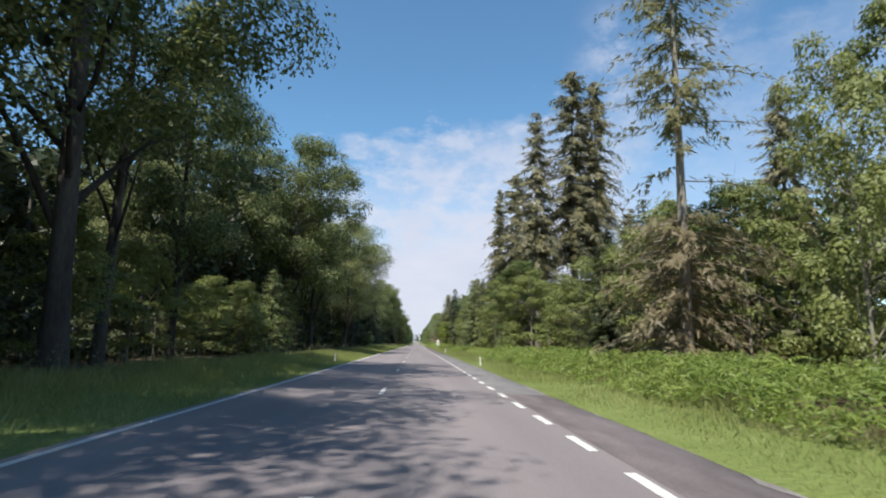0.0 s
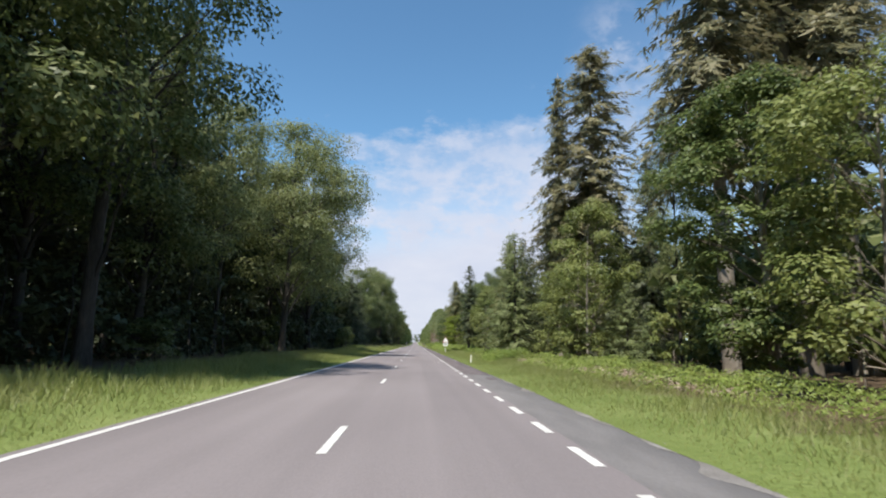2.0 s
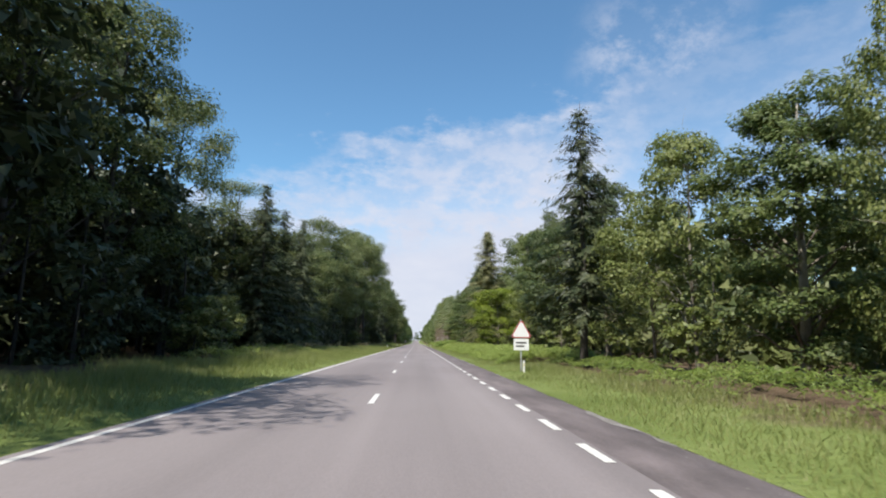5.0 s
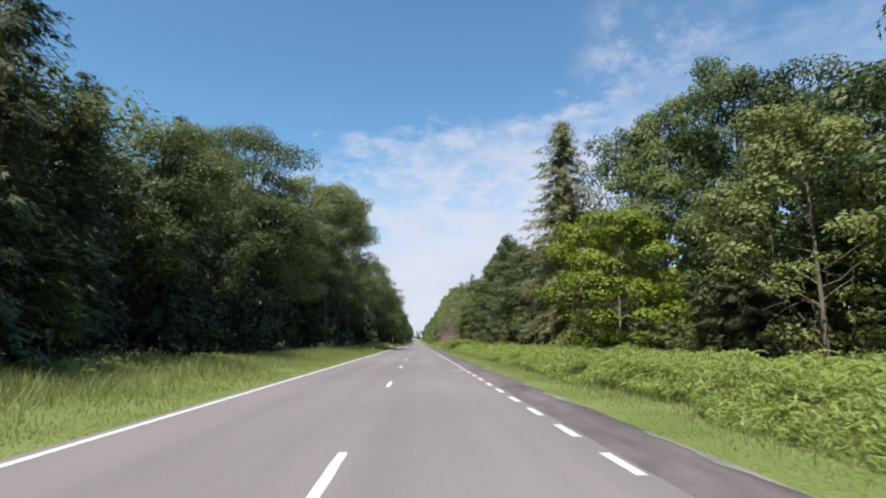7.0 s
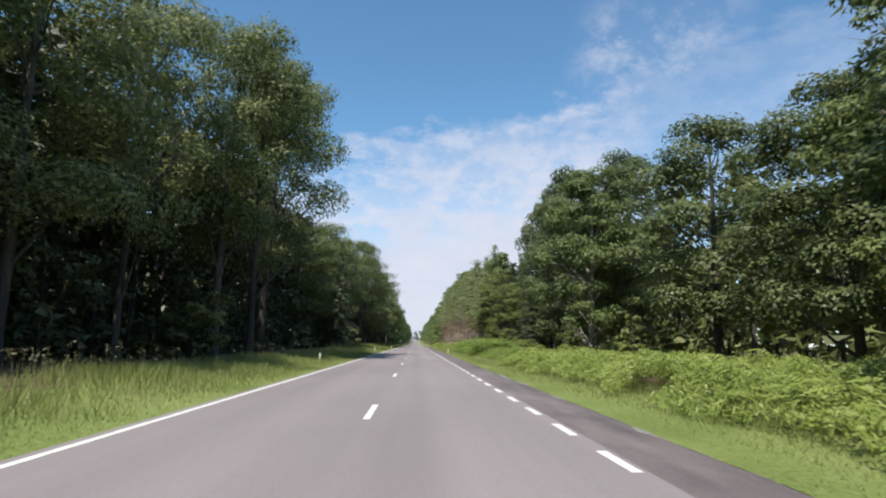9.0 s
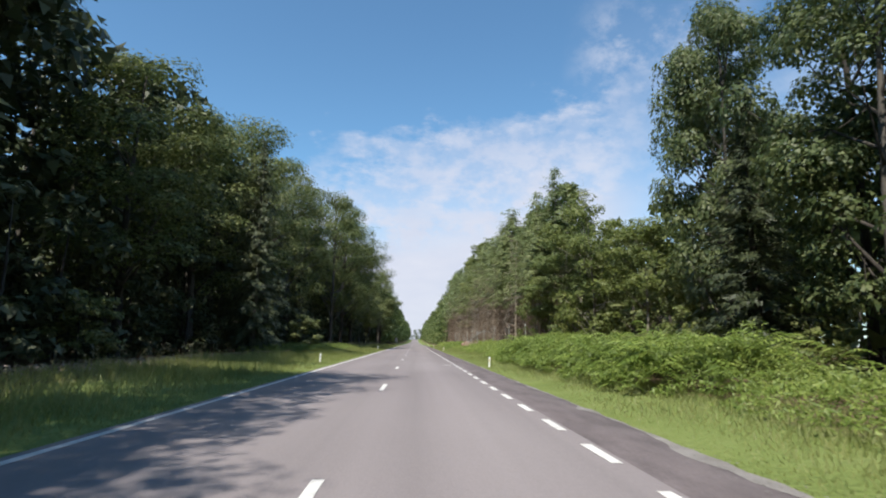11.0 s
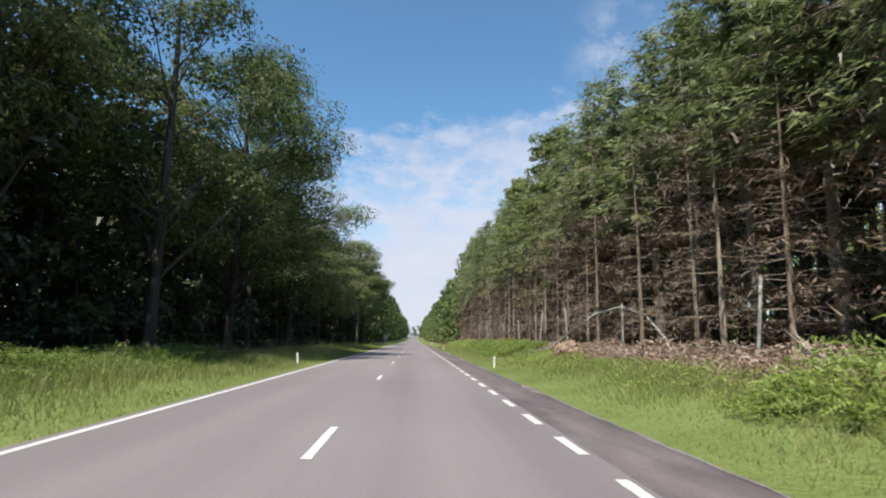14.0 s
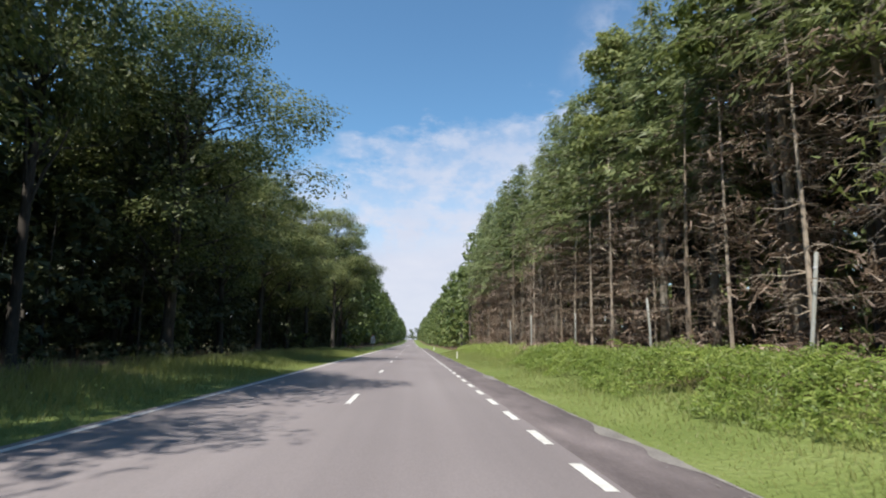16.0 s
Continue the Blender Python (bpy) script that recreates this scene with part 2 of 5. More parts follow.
def ground_material():
    """Grass beside the road, leaf litter and needles under the trees."""
    m = material("grass_and_litter", [(.110, .148, .040), (.160, .202, .060), (.215, .250, .090)], scale=0.35, fine=9, rough=1.0, bump=1.0, bump_size=0.08, gloss=0.1, world_space=True)
    n, l = m.node_tree.nodes, m.node_tree.links
    geo, sp = n.new("ShaderNodeNewGeometry"), n.new("ShaderNodeSeparateXYZ")
    l.new(geo.outputs["Position"], sp.inputs[0])
    ab, nz, ad, rg = n.new("ShaderNodeMath"), n.new("ShaderNodeTexNoise"), n.new("ShaderNodeMath"), n.new("ShaderNodeMapRange")
    ab.operation, ad.operation = "ABSOLUTE", "MULTIPLY_ADD"
    nz.inputs["Scale"].default_value, nz.inputs["Detail"].default_value = 0.5, 5
    l.new(geo.outputs["Position"], nz.inputs["Vector"])
    l.new(sp.outputs["X"], ab.inputs[0])
    l.new(nz.outputs["Fac"], ad.inputs[0])
    ad.inputs[1].default_value = 5.0
    l.new(ab.outputs[0], ad.inputs[2])
    l.new(ad.outputs[0], rg.inputs["Value"])
    rg.inputs["From Min"].default_value, rg.inputs["From Max"].default_value = 9.4, 10.8
    litter = n.new("ShaderNodeValToRGB")
    litter.color_ramp.elements[0].position, litter.color_ramp.elements[1].position = 0.32, 0.68
    litter.color_ramp.elements[0].color, litter.color_ramp.elements[1].color = (.055, .038, .022, 1), (.190, .135, .090, 1)
    fine = n.new("ShaderNodeTexNoise")
    fine.inputs["Scale"].default_value, fine.inputs["Detail"].default_value = 4.0, 6
    l.new(geo.outputs["Position"], fine.inputs["Vector"])
    l.new(fine.outputs["Fac"], litter.inputs[0])
    mx = n.new("ShaderNodeMix")
    mx.data_type = "RGBA"
    l.new(rg.outputs[0], mx.inputs[0])
    bsdf = n["Principled BSDF"]
    l.new(bsdf.inputs["Base Color"].links[0].from_socket, mx.inputs[6])
    l.new(litter.outputs[0], mx.inputs[7])
    l.new(mx.outputs[2], bsdf.inputs["Base Color"])
    return m


M_GROUND = ground_material()


# ---- mesh helpers ----
def mesh_of(name, verts, faces, mat, smooth=False):
    me = bpy.data.meshes.new(name)
    me.from_pydata(verts, [], faces)
    me.materials.append(mat)
    if smooth:
        me.polygons.foreach_set("use_smooth", [True] * len(me.polygons))
    me.update()
    return me


def soup(name, tris, mat):
    """A mesh of loose triangles, from an array n x 3 x 3."""
    tris = np.asarray(tris, dtype=np.float32)
    k = len(tris)
    me = bpy.data.meshes.new(name)
    me.vertices.add(3 * k)
    me.loops.add(3 * k)
    me.polygons.add(k)
    me.vertices.foreach_set("co", tris.reshape(-1))
    me.loops.foreach_set("vertex_index", np.arange(3 * k, dtype=np.int32))
    me.polygons.foreach_set("loop_start", np.arange(0, 3 * k, 3, dtype=np.int32))
    me.materials.append(mat)
    me.update(calc_edges=True)
    return me


def under(ob, parent, label=""):
    ob.parent = parent
    if label:
        ob["label"] = label
    return ob


def part(name, bm, mat, parent, label=""):
    me = bpy.data.meshes.new(name)
    bm.to_mesh(me)
    bm.free()
    me.materials.append(mat)
    return under(new(name, me), parent, label)


def box(bm, x0, x1, y0, y1, z0, z1, bevel=0.0):
    made = bmesh.ops.create_cube(bm, size=1, matrix=Matrix.Translation(((x0 + x1) / 2, (y0 + y1) / 2, (z0 + z1) / 2)) @ Matrix.Diagonal((x1 - x0, y1 - y0, z1 - z0, 1)))
    if bevel:
        edges = list({e for v in made["verts"] for e in v.link_edges})
        bmesh.ops.bevel(bm, geom=edges, offset=bevel, segments=2, affect="EDGES")
    return bm


def unit(v):
    return v / np.maximum(np.linalg.norm(v, axis=-1, keepdims=True), 1e-6)


class Wood:
    """Collects tapered, bent tubes."""

    def __init__(self):
        self.v, self.f = [], []

    def tube(self, pts, radii, sides=6):
        base = len(self.v)
        pts = [Vector(p) for p in pts]
        for i, p in enumerate(pts):
            d = (pts[min(i + 1, len(pts) - 1)] - pts[max(i - 1, 0)]).normalized()
            a = d.orthogonal().normalized() if abs(d.z) < 0.9 else Vector((1, 0, 0)) - d * d.x
            a.normalize()
            b = d.cross(a)
            for k in range(sides):
                w = 2 * math.pi * k / sides
                self.v.append(p + (a * math.cos(w) + b * math.sin(w)) * radii[i])
        for i in range(len(pts) - 1):
            for k in range(sides):
                q = base + i * sides
                self.f.append((q + k, q + (k + 1) % sides, q + sides + (k + 1) % sides, q + sides + k))
        self.f.append(tuple(base + (len(pts) - 1) * sides + k for k in range(sides)))

    def mesh(self, name, mat):
        return mesh_of(name, self.v, self.f, mat, True)


def leaves(rng, where, out, length, width, tumble=0.6, droop=0.0):
    """Loose triangular leaves at the places, facing roughly outward."""
    n = len(where)
    nor = unit(out + rng.normal(0, tumble, (n, 3)))
    side = unit(np.cross(nor, rng.normal(0, 1, (n, 3))))
    tip = np.cross(nor, side)
    tip[:, 2] -= droop
    tip = unit(tip)
    ln = length * rng.uniform(0.6, 1.4, (n, 1))
    wd = width * rng.uniform(0.6, 1.4, (n, 1))
    return np.stack([where + side * wd * 0.5 - tip * ln * 0.35, where - side * wd * 0.5 - tip * ln * 0.35 + nor * ln * 0.1, where + tip * ln * 0.65], axis=1)


# ---- trees ----
def broadleaf(seed, h, r, low, count, leaf, mat, bark=None, name="broadleaf_tree", lumps=90, slim=False, clump=1.0):
    """A broadleaf tree: a forked trunk with limbs, and a crown of leafy clumps with gaps between them."""
    rng = np.random.default_rng(seed)
    tree, wood, limb = new(name), Wood(), Wood()
    lean = rng.uniform(-0.04, 0.04, 2) * h
    r0 = 0.012 * h + 0.06 if not slim else 0.007 * h + 0.03

    def axis(z):
        s = z / h
        return np.array([lean[0] * s * s + 0.007 * h * math.sin(5 * s + seed), lean[1] * s * s + 0.007 * h * math.cos(4 * s + seed), z])

    zs = np.linspace(0, 0.96 * h, 14)
    wood.tube([axis(z) for z in zs], [r0 * (1.3 if i == 0 else 1 - 0.86 * (i / 13)) for i in range(14)], 8)
    tips = []
    for i in range(lumps):
        s = rng.uniform(0, 1) ** 0.8
        z = low + (h - low) * (0.04 + 0.92 * s)
        prof = r * min(1.0, (0.62 + 1.3 * s)) * math.sqrt(max(0.03, 1 - max(0, (s - 0.42) / 0.60) ** 2.2))
        ang = rng.uniform(0, 2 * math.pi)
        rad = prof * rng.uniform(0.42, 0.86) * (1 + 0.14 * math.sin(3 * ang + seed) + 0.10 * math.sin(2.3 * z + seed))
        c = axis(z) + np.array([math.cos(ang) * rad, math.sin(ang) * rad, rng.normal(0, 0.3)])
        tips.append((c, rng.uniform(0.6, 1.45) * clump * r / 5.4, ang))
    for i, (c, size, ang) in enumerate(tips):
        if i % 3 == 0:
            z0 = max(0.10 * h, c[2] - rng.uniform(0.10, 0.22) * h)
            a = axis(z0)
            mid = a * 0.45 + c * 0.55 + np.array([0, 0, 0.04 * h * rng.uniform(-0.4, 1)])
            rr = r0 * 0.42 * (1 - 0.7 * z0 / h)
            limb.tube([a, (a + mid) / 2 + rng.normal(0, 0.12, 3), mid, c], [rr, rr * 0.75, rr * 0.5, rr * 0.15], 5)
            for _ in range(2):
                e = mid + (c - mid) * 0.4 + rng.normal(0, 0.8, 3)
                limb.tube([mid, (mid + e) / 2 + rng.normal(0, 0.1, 3), e], [rr * 0.4, rr * 0.28, rr * 0.08], 4)
    under(new("trunk", wood.mesh("trunk", bark or M_BARK)), tree)
    tagged(under(new("branchwork", limb.mesh("branchwork", bark or M_BARK)), tree), kind="stuff")
    weight = np.array([t[1] ** 2 for t in tips])
    pick = rng.choice(len(tips), count, p=weight / weight.sum())
    centre = np.array([t[0] for t in tips])[pick]
    size = np.array([t[1] for t in tips])[pick][:, None]
    d = unit(rng.normal(0, 1, (count, 3)) * [1, 1, 0.8] + [0, 0, 0.42])
    ruffle = 1 + 0.22 * np.sin(5 * d[:, :1] + 3 * centre[:, 2:]) * np.cos(4 * d[:, 1:2] + centre[:, :1])
    where = centre + d * size * ruffle * [1.08, 1.08, 0.62] * rng.uniform(0.62, 1.06, (count, 1))
    outward = unit(where - np.stack([lean[0] * 0.3 + 0 * where[:, 0], lean[1] * 0.3 + 0 * where[:, 0], where[:, 2] * 0.75], axis=1))
    tri = leaves(rng, where, d * 0.85 + outward * 0.35 + [0, 0, 0.45], leaf, leaf * 0.72, 0.38)
    under(new("crown", soup("crown", tri, mat)), tree)
    tree["height"], tree["reach"] = h, r
    return tree


def spruce(seed, h, r, low, mat, name="spruce_tree", sprays=12, gap=0.5, spray=0.75, dead_low=0.0, power=0.8, droop=0.5, bark=None, sparse=0.0, dead_mat=None, tiers=None, low_mat=None):
    """A spruce: a straight trunk, whorls of drooping boughs hung with needle sprays, dead twigs below where it has them."""
    rng = np.random.default_rng(seed)
    tree, wood, bough = new(name), Wood(), Wood()
    r0 = (0.009 * h + 0.05) * (0.68 if dead_low else 1.0)
    sway = rng.uniform(-0.006, 0.006, 2) * h

    def axis(z):
        s = z / h
        return np.array([sway[0] * math.sin(3 * s), sway[1] * math.sin(2.5 * s), z])

    wood.tube([axis(z) for z in np.linspace(0, h, 15)], [r0 * max(0.04, 1.15 - 1.13 * i / 14) for i in range(15)], 7)
    where, along, sizes, outs = [], [], [], []
    z = low
    while z < h - 0.15:
        s = (z - low) / (h - low)
        ring = r * ((1 - s) ** power) * (0.75 + 0.25 * min(1, s * 6)) + 0.12
        bare = sparse
        if tiers:
            ring, bare = tiers(s)
            ring *= r
        boughs = int(5 + 3 * (1 - s))
        turn = rng.uniform(0, 6.28)
        for k in range(boughs):
            if rng.uniform() < bare:
                continue
            ang = turn + 2 * math.pi * k / boughs + rng.normal(0, 0.2)
            ln = ring * rng.uniform(0.5, 1.25)
            out = np.array([math.cos(ang), math.sin(ang), 0.0])
            fall = droop * rng.uniform(0.6, 1.4) * (1 - 0.8 * s)
            n = max(3, int(sprays * (0.35 + 0.65 * ln / r)))
            u = np.linspace(0.12, 1.0, n) + rng.normal(0, 0.03, n)
            p = axis(z) + out * (u * ln)[:, None]
            p[:, 2] += (0.25 * u - fall * u ** 1.6) * ln * 0.8
            lateral = np.array([-out[1], out[0], 0.0])
            sd = rng.choice([-1, 1], n)[:, None]
            where.append(p)
            along.append(unit(out * 0.8 + lateral * sd * rng.uniform(0.2, 1.2, (n, 1)) + np.array([0, 0, -0.55 - 0.3 * droop])))
            sizes.append(spray * (0.55 + 0.6 * (1 - u)) * (0.45 + 0.55 * min(1, ln / 1.5)) * rng.uniform(0.7, 1.3, n))
            outs.append(np.tile(out + [0, 0, 0.9], (n, 1)))
            if s < 0.8 and k % 2 == 0:
                a = axis(z)
                bough.tube([a, a + out * ln * 0.5 + np.array([0, 0, 0.07 * ln - fall * 0.25 * ln]), a + out * ln * 0.9 + np.array([0, 0, 0.15 * ln - fall * 0.65 * ln])], [0.03, 0.02, 0.006], 3)
        z += gap * rng.uniform(0.75, 1.25)
    where, along, sizes, outs = np.concatenate(where), np.concatenate(along), np.concatenate(sizes)[:, None], np.concatenate(outs)
    nor = unit(outs + rng.normal(0, 0.45, where.shape))
    side = unit(np.cross(along, nor))
    tip = unit(along + rng.normal(0, 0.25, where.shape))
    at = where + rng.normal(0, 0.10, where.shape)
    w = sizes * rng.uniform(0.16, 0.34, (len(where), 1))
    tri = [np.stack([at + side * w * 0.5, at - side * w * 0.5, at + tip * sizes], axis=1),
           np.stack([at + tip * sizes * 0.05, at + tip * sizes * 0.25 + side * w * 0.4, at + tip * sizes * 0.62 + side * w * 1.9], axis=1),
           np.stack([at + tip * sizes * 0.02, at + tip * sizes * 0.20 - side * w * 0.4, at + tip * sizes * 0.55 - side * w * 1.9], axis=1)]
    tri = np.concatenate(tri)
    if low_mat:
        below = tri[:, 0, 2] < 0.32 * h + rng.normal(0, 0.05 * h, len(tri))
        under(new("lower_crown", soup("lower_crown", tri[below], low_mat)), tree, "dry brownish lower boughs")
        tri = tri[~below]
    under(new("crown", soup("crown", tri, mat)), tree)
    tagged(under(new("branchwork", bough.mesh("branchwork", bark or M_BARK)), tree), kind="stuff")
    if dead_low:
        twigs = Wood()
        z, haze = 0.9, []
        while z < low + 0.8:
            for k in range(int(rng.integers(2, 4))):
                ang = rng.uniform(0, 6.28)
                ln = dead_low * rng.uniform(0.4, 1.1) * (0.7 + 0.3 * z / low)
                o = np.array([math.cos(ang), math.sin(ang), 0.0])
                a = axis(z)
                dz = rng.uniform(-0.35, 0.1)
                pts = [a, a + o * ln * 0.5 + np.array([0, 0, dz * ln * 0.3]), a + o * ln + np.array([0, 0, dz * ln])]
                twigs.tube(pts, [0.020, 0.014, 0.004], 3)
                for q in range(3):
                    t = rng.uniform(0.3, 0.95)
                    b = pts[0] * (1 - t) + pts[2] * t + np.array([0, 0, -0.02])
                    e = b + o * 0.25 * ln + np.array([-o[1], o[0], 0]) * rng.uniform(-0.35, 0.35) * ln + np.array([0, 0, rng.uniform(-0.3, 0.05) * ln])
                    twigs.tube([b, e], [0.013, 0.004], 3)
                    haze.append((b + e) / 2)
            z += rng.uniform(0.25, 0.5)
        tagged(under(new("dead_brushwood", twigs.mesh("dead_brushwood", M_DEADWOOD)), tree, "bare brown dead lower branches"), kind="stuff")
        haze = np.repeat(np.array(haze), 17, axis=0) + rng.normal(0, 1, (17 * len(haze), 3)) * [0.34, 0.34, 0.14]
        if dead_mat:
            under(new("dead_needles", soup("dead_needles", leaves(rng, haze, np.tile([-0.3, -0.5, 0.5], (len(haze), 1)), 0.30, 0.036, 0.7, 0.35), dead_mat)), tree, "brown dry needles on dead twigs")
    under(new("trunk", wood.mesh("trunk", bark or M_BARK)), tree)
    tree["height"], tree["reach"] = h, r
    return tree


def dead_spruce(seed, h, reach, name="dead_tree"):
    """A bare, pale dead trunk with drooping leafless branches."""
    rng = np.random.default_rng(seed)
    tree, wood, twigs = new(name), Wood(), Wood()
    bend = rng.uniform(-0.03, 0.03, 2) * h

    def axis(z):
        s = z / h
        return np.array([bend[0] * s * s, bend[1] * s * s, z])

    wood.tube([axis(z) for z in np.linspace(0, h, 8)], [(0.035 + 0.0045 * h) * max(0.08, 1.1 - 1.05 * i / 7) for i in range(8)], 7)
    z = 0.12 * h
    while z < 0.97 * h:
        for k in range(int(rng.integers(2, 5))):
            ang, ln = rng.uniform(0, 6.28), reach * rng.uniform(0.35, 1.0) * (1.1 - 0.7 * z / h)
            o = np.array([math.cos(ang), math.sin(ang), 0.0])
            a, dz = axis(z), rng.uniform(-0.5, 0.45)
            pts = [a, a + o * ln * 0.35 + np.array([0, 0, dz * ln * 0.25]), a + o * ln * 0.7 + np.array([0, 0, dz * ln * 0.1]), a + o * ln + np.array([0, 0, rng.uniform(-0.45, 0.05) * ln])]
            twigs.tube(pts, [0.017, 0.012, 0.008, 0.003], 3)
            for q in range(7):
                t = rng.uniform(0.15, 0.95)
                b = pts[1] * (1 - t) + pts[3] * t
                e = b + o * 0.25 * ln + np.array([-o[1], o[0], 0]) * rng.uniform(-0.4, 0.4) * ln + np.array([0, 0, rng.uniform(-0.35, 0.05) * ln])
                twigs.tube([b, e], [0.006, 0.002], 3)
        z += rng.uniform(0.18, 0.5)
    under(new("trunk", wood.mesh("trunk", M_DEADWOOD)), tree)
    tagged(under(new("branchwork", twigs.mesh("branchwork", M_DEADWOOD)), tree), kind="stuff")
    tree["height"], tree["reach"] = h, reach
    return tree


KINDS = {}


def kind_of(key, maker, label, category, group):
    KINDS[key] = [maker, label, category, group, None]


def rise(y):
    s = min(1.0, max(0.0, (y - 560) / 620))
    return 4.5 * s * s * (3 - 2 * s)


def bank_height(x, y):
    """Uneven verges and, beside the thinned plantation, a low bank."""
    z = 0.0
    if x > 4.3:
        k = min(1.0, max(0.0, (x - 4.6) / 3.5))
        along = min(1.0, max(0.0, (y - 268) / 20)) * min(1.0, max(0.0, (420 - y) / 20))
        q = min(1.0, max(0.0, (x - 7.2) / 3.2)) * min(1.0, max(0.0, (y - 292) / 16)) * min(1.0, max(0.0, (420 - y) / 20))
        z += (0.12 + 0.38 * along) * k * k * (3 - 2 * k) + 0.36 * q * q * (3 - 2 * q)
    elif x < -3.5:
        k = min(1.0, max(0.0, (-x - 4.2) / 4.0))
        z += 0.18 * k * k * (3 - 2 * k)
    if abs(x) > 5:
        z += 0.10 * noise.noise((x * 0.35, y * 0.35, 0)) * min(1, (abs(x) - 5) / 3) + 0.25 * noise.noise((x * 0.07, y * 0.07, 3)) * min(1, max(0, (abs(x) - 10) / 8))
    return z + rise(y) - 0.03


def plant(key, x, y, h, r=None, turn=None, sink=0.05, label=""):
    maker, text, category, group, first = KINDS[key]
    if first is None:
        first = KINDS[key][4] = maker()
        tagged(first, text, category, group)
        fresh = True
    else:
        fresh = False
    sz = h / first["height"]
    sx = (r / first["reach"]) if r else sz
    turn = random.uniform(0, 6.28) if turn is None else turn
    m = Matrix.Translation((x, y, bank_height(x, y) - sink)) @ Matrix.Rotation(turn, 4, "Z")
    s = Matrix.Diagonal((sx, sx, sz, 1))
    if fresh:
        first.matrix_basis = m @ s
        ob = first
    else:
        ob = copy_thing(first, m @ s @ Matrix.Diagonal((1 / first.scale.x, 1 / first.scale.y, 1 / first.scale.z, 1)))
    if label:
        ob["label"] = label
    return ob


def woods(name, trees, count, leaf, mat, label, trunk_label, seed, lumps=26, conic=False):
    """Trees that stand too deep in the wood to tell apart: many crowns as one mass of leaves, and their trunks."""
    rng = np.random.default_rng(seed)
    mass, stems = [], Wood()
    for x, y, h, r, low in trees:
        s = rng.uniform(0, 1, lumps)
        ang = rng.uniform(0, 6.28, lumps)
        rad = r * np.minimum(1, 0.6 + 1.4 * s) * np.sqrt(np.maximum(0.04, 1 - np.maximum(0, (s - 0.4) / 0.62) ** 2.2)) * rng.uniform(0.4, 1, lumps)
        if conic:
            rad = r * (1.0 - s) ** 0.75 * rng.uniform(0.5, 1, lumps)
        z0 = bank_height(x, y)
        c = np.stack([x + np.cos(ang) * rad, y + np.sin(ang) * rad, z0 + low + (h - low) * s * 0.95], axis=1)
        size = rng.uniform(0.8, 1.4, lumps) * r / 4.2
        pick = rng.integers(0, lumps, count)
        d = unit(rng.normal(0, 1, (count, 3)) + [0, 0, 0.25])
        at = c[pick] + d * size[pick][:, None] * [1.2, 1.2, 0.7] * rng.uniform(0.4, 1.1, (count, 1))
        at[:, 2] = np.maximum(at[:, 2], z0 + 0.1)
        mass.append(leaves(rng, at, d * 0.8 + [0, 0, 0.6], leaf, leaf * 0.75, 0.5))
        stems.tube([(x, y, z0 - 0.1), (x + rng.normal(0, 0.2), y + rng.normal(0, 0.2), z0 + h * 0.5), (x, y, z0 + h * 0.85)], [0.012 * h, 0.008 * h, 0.002 * h], 5)
    tagged(new(name, soup(name, np.concatenate(mass), mat)), label, "woodland", kind="stuff")
    tagged(new(name + "_trunks", stems.mesh(name + "_trunks", M_BARK)), trunk_label, "tree trunks", kind="stuff")


# ---- ground and road ----
def strip(name, xs, ys, height, mat, smooth=True):
    v = [(x, y, height(x, y)) for y in ys for x in xs]
    w = len(xs)
    f = [(j * w + i, j * w + i + 1, (j + 1) * w + i + 1, (j + 1) * w + i) for j in range(len(ys) - 1) for i in range(w - 1)]
    return new(name, mesh_of(name, v, f, mat, smooth))


YS_NEAR = [-60 + 1.5 * i for i in range(340)]
YS_FAR = [450 + 25 * i for i in range(1, 29)] + [1250, 1500, 2000, 3000]
XS_GROUND = [-2500, -800, -300, -120, -60, -40, -30, -24, -19, -16] + [-14 + i for i in range(5)] + [-9.4 + 0.6 * i for i in range(9)] + [-4.2, -3.62, -3.45, -3.3, 0, 3.0, 4.0, 4.3, 4.6] + [4.9 + 0.6 * i for i in range(12)] + [12, 13, 14, 16, 19, 24, 30, 40, 60, 120, 300, 800, 2500]
tagged(strip("ground", XS_GROUND, [-2000, -600, -200] + YS_NEAR + YS_FAR, lambda x, y: bank_height(x, y) - (0.05 if -3.4 < x < 4.2 else 0), M_GROUND),
       "grass verges turning to brown litter under trees", "ground", kind="structure")


def road_z(x, y):
    return rise(y) + 0.012 - 0.00035 * x * x


road = tagged(strip("road", [-3.48, -2.4, -1.2, 0, 1.2, 2.4, 3.26], [-60 + 6 * i for i in range(86)] + YS_FAR, road_z, M_ASPHALT),
              "straight worn grey asphalt two-lane forest road", "road", kind="structure")


def ragged(y, seed, size):
    return size * (noise.noise((y * 0.9, seed, 0)) + 0.35 * noise.noise((y * 1.7, seed, 5)))


# the darker strip beside the lane and its broken, gritty edge
def shoulder(y0, y1, mat, label):
    rows = [y0 + 0.5 * i for i in range(int((y1 - y0) * 2) + 1)]
    v, f = [], []
    for y in rows:
        e = 4.40 + ragged(y, 1.5, 0.055)
        v += [(3.26, y, road_z(3.26, y) + 0.001), (3.7, y, road_z(3.7, y) - 0.004), (e, y, road_z(4.2, y) - 0.015), (e + 0.03, y, road_z(4.2, y) - 0.06)]
    for j in range(len(rows) - 1):
        for i in range(3):
            f.append((4 * j + i, 4 * j + i + 1, 4 * j + i + 5, 4 * j + i + 4))
    tagged(new("road_shoulder", mesh_of("road_shoulder", v, f, mat, True)), label, "road shoulder", kind="structure")


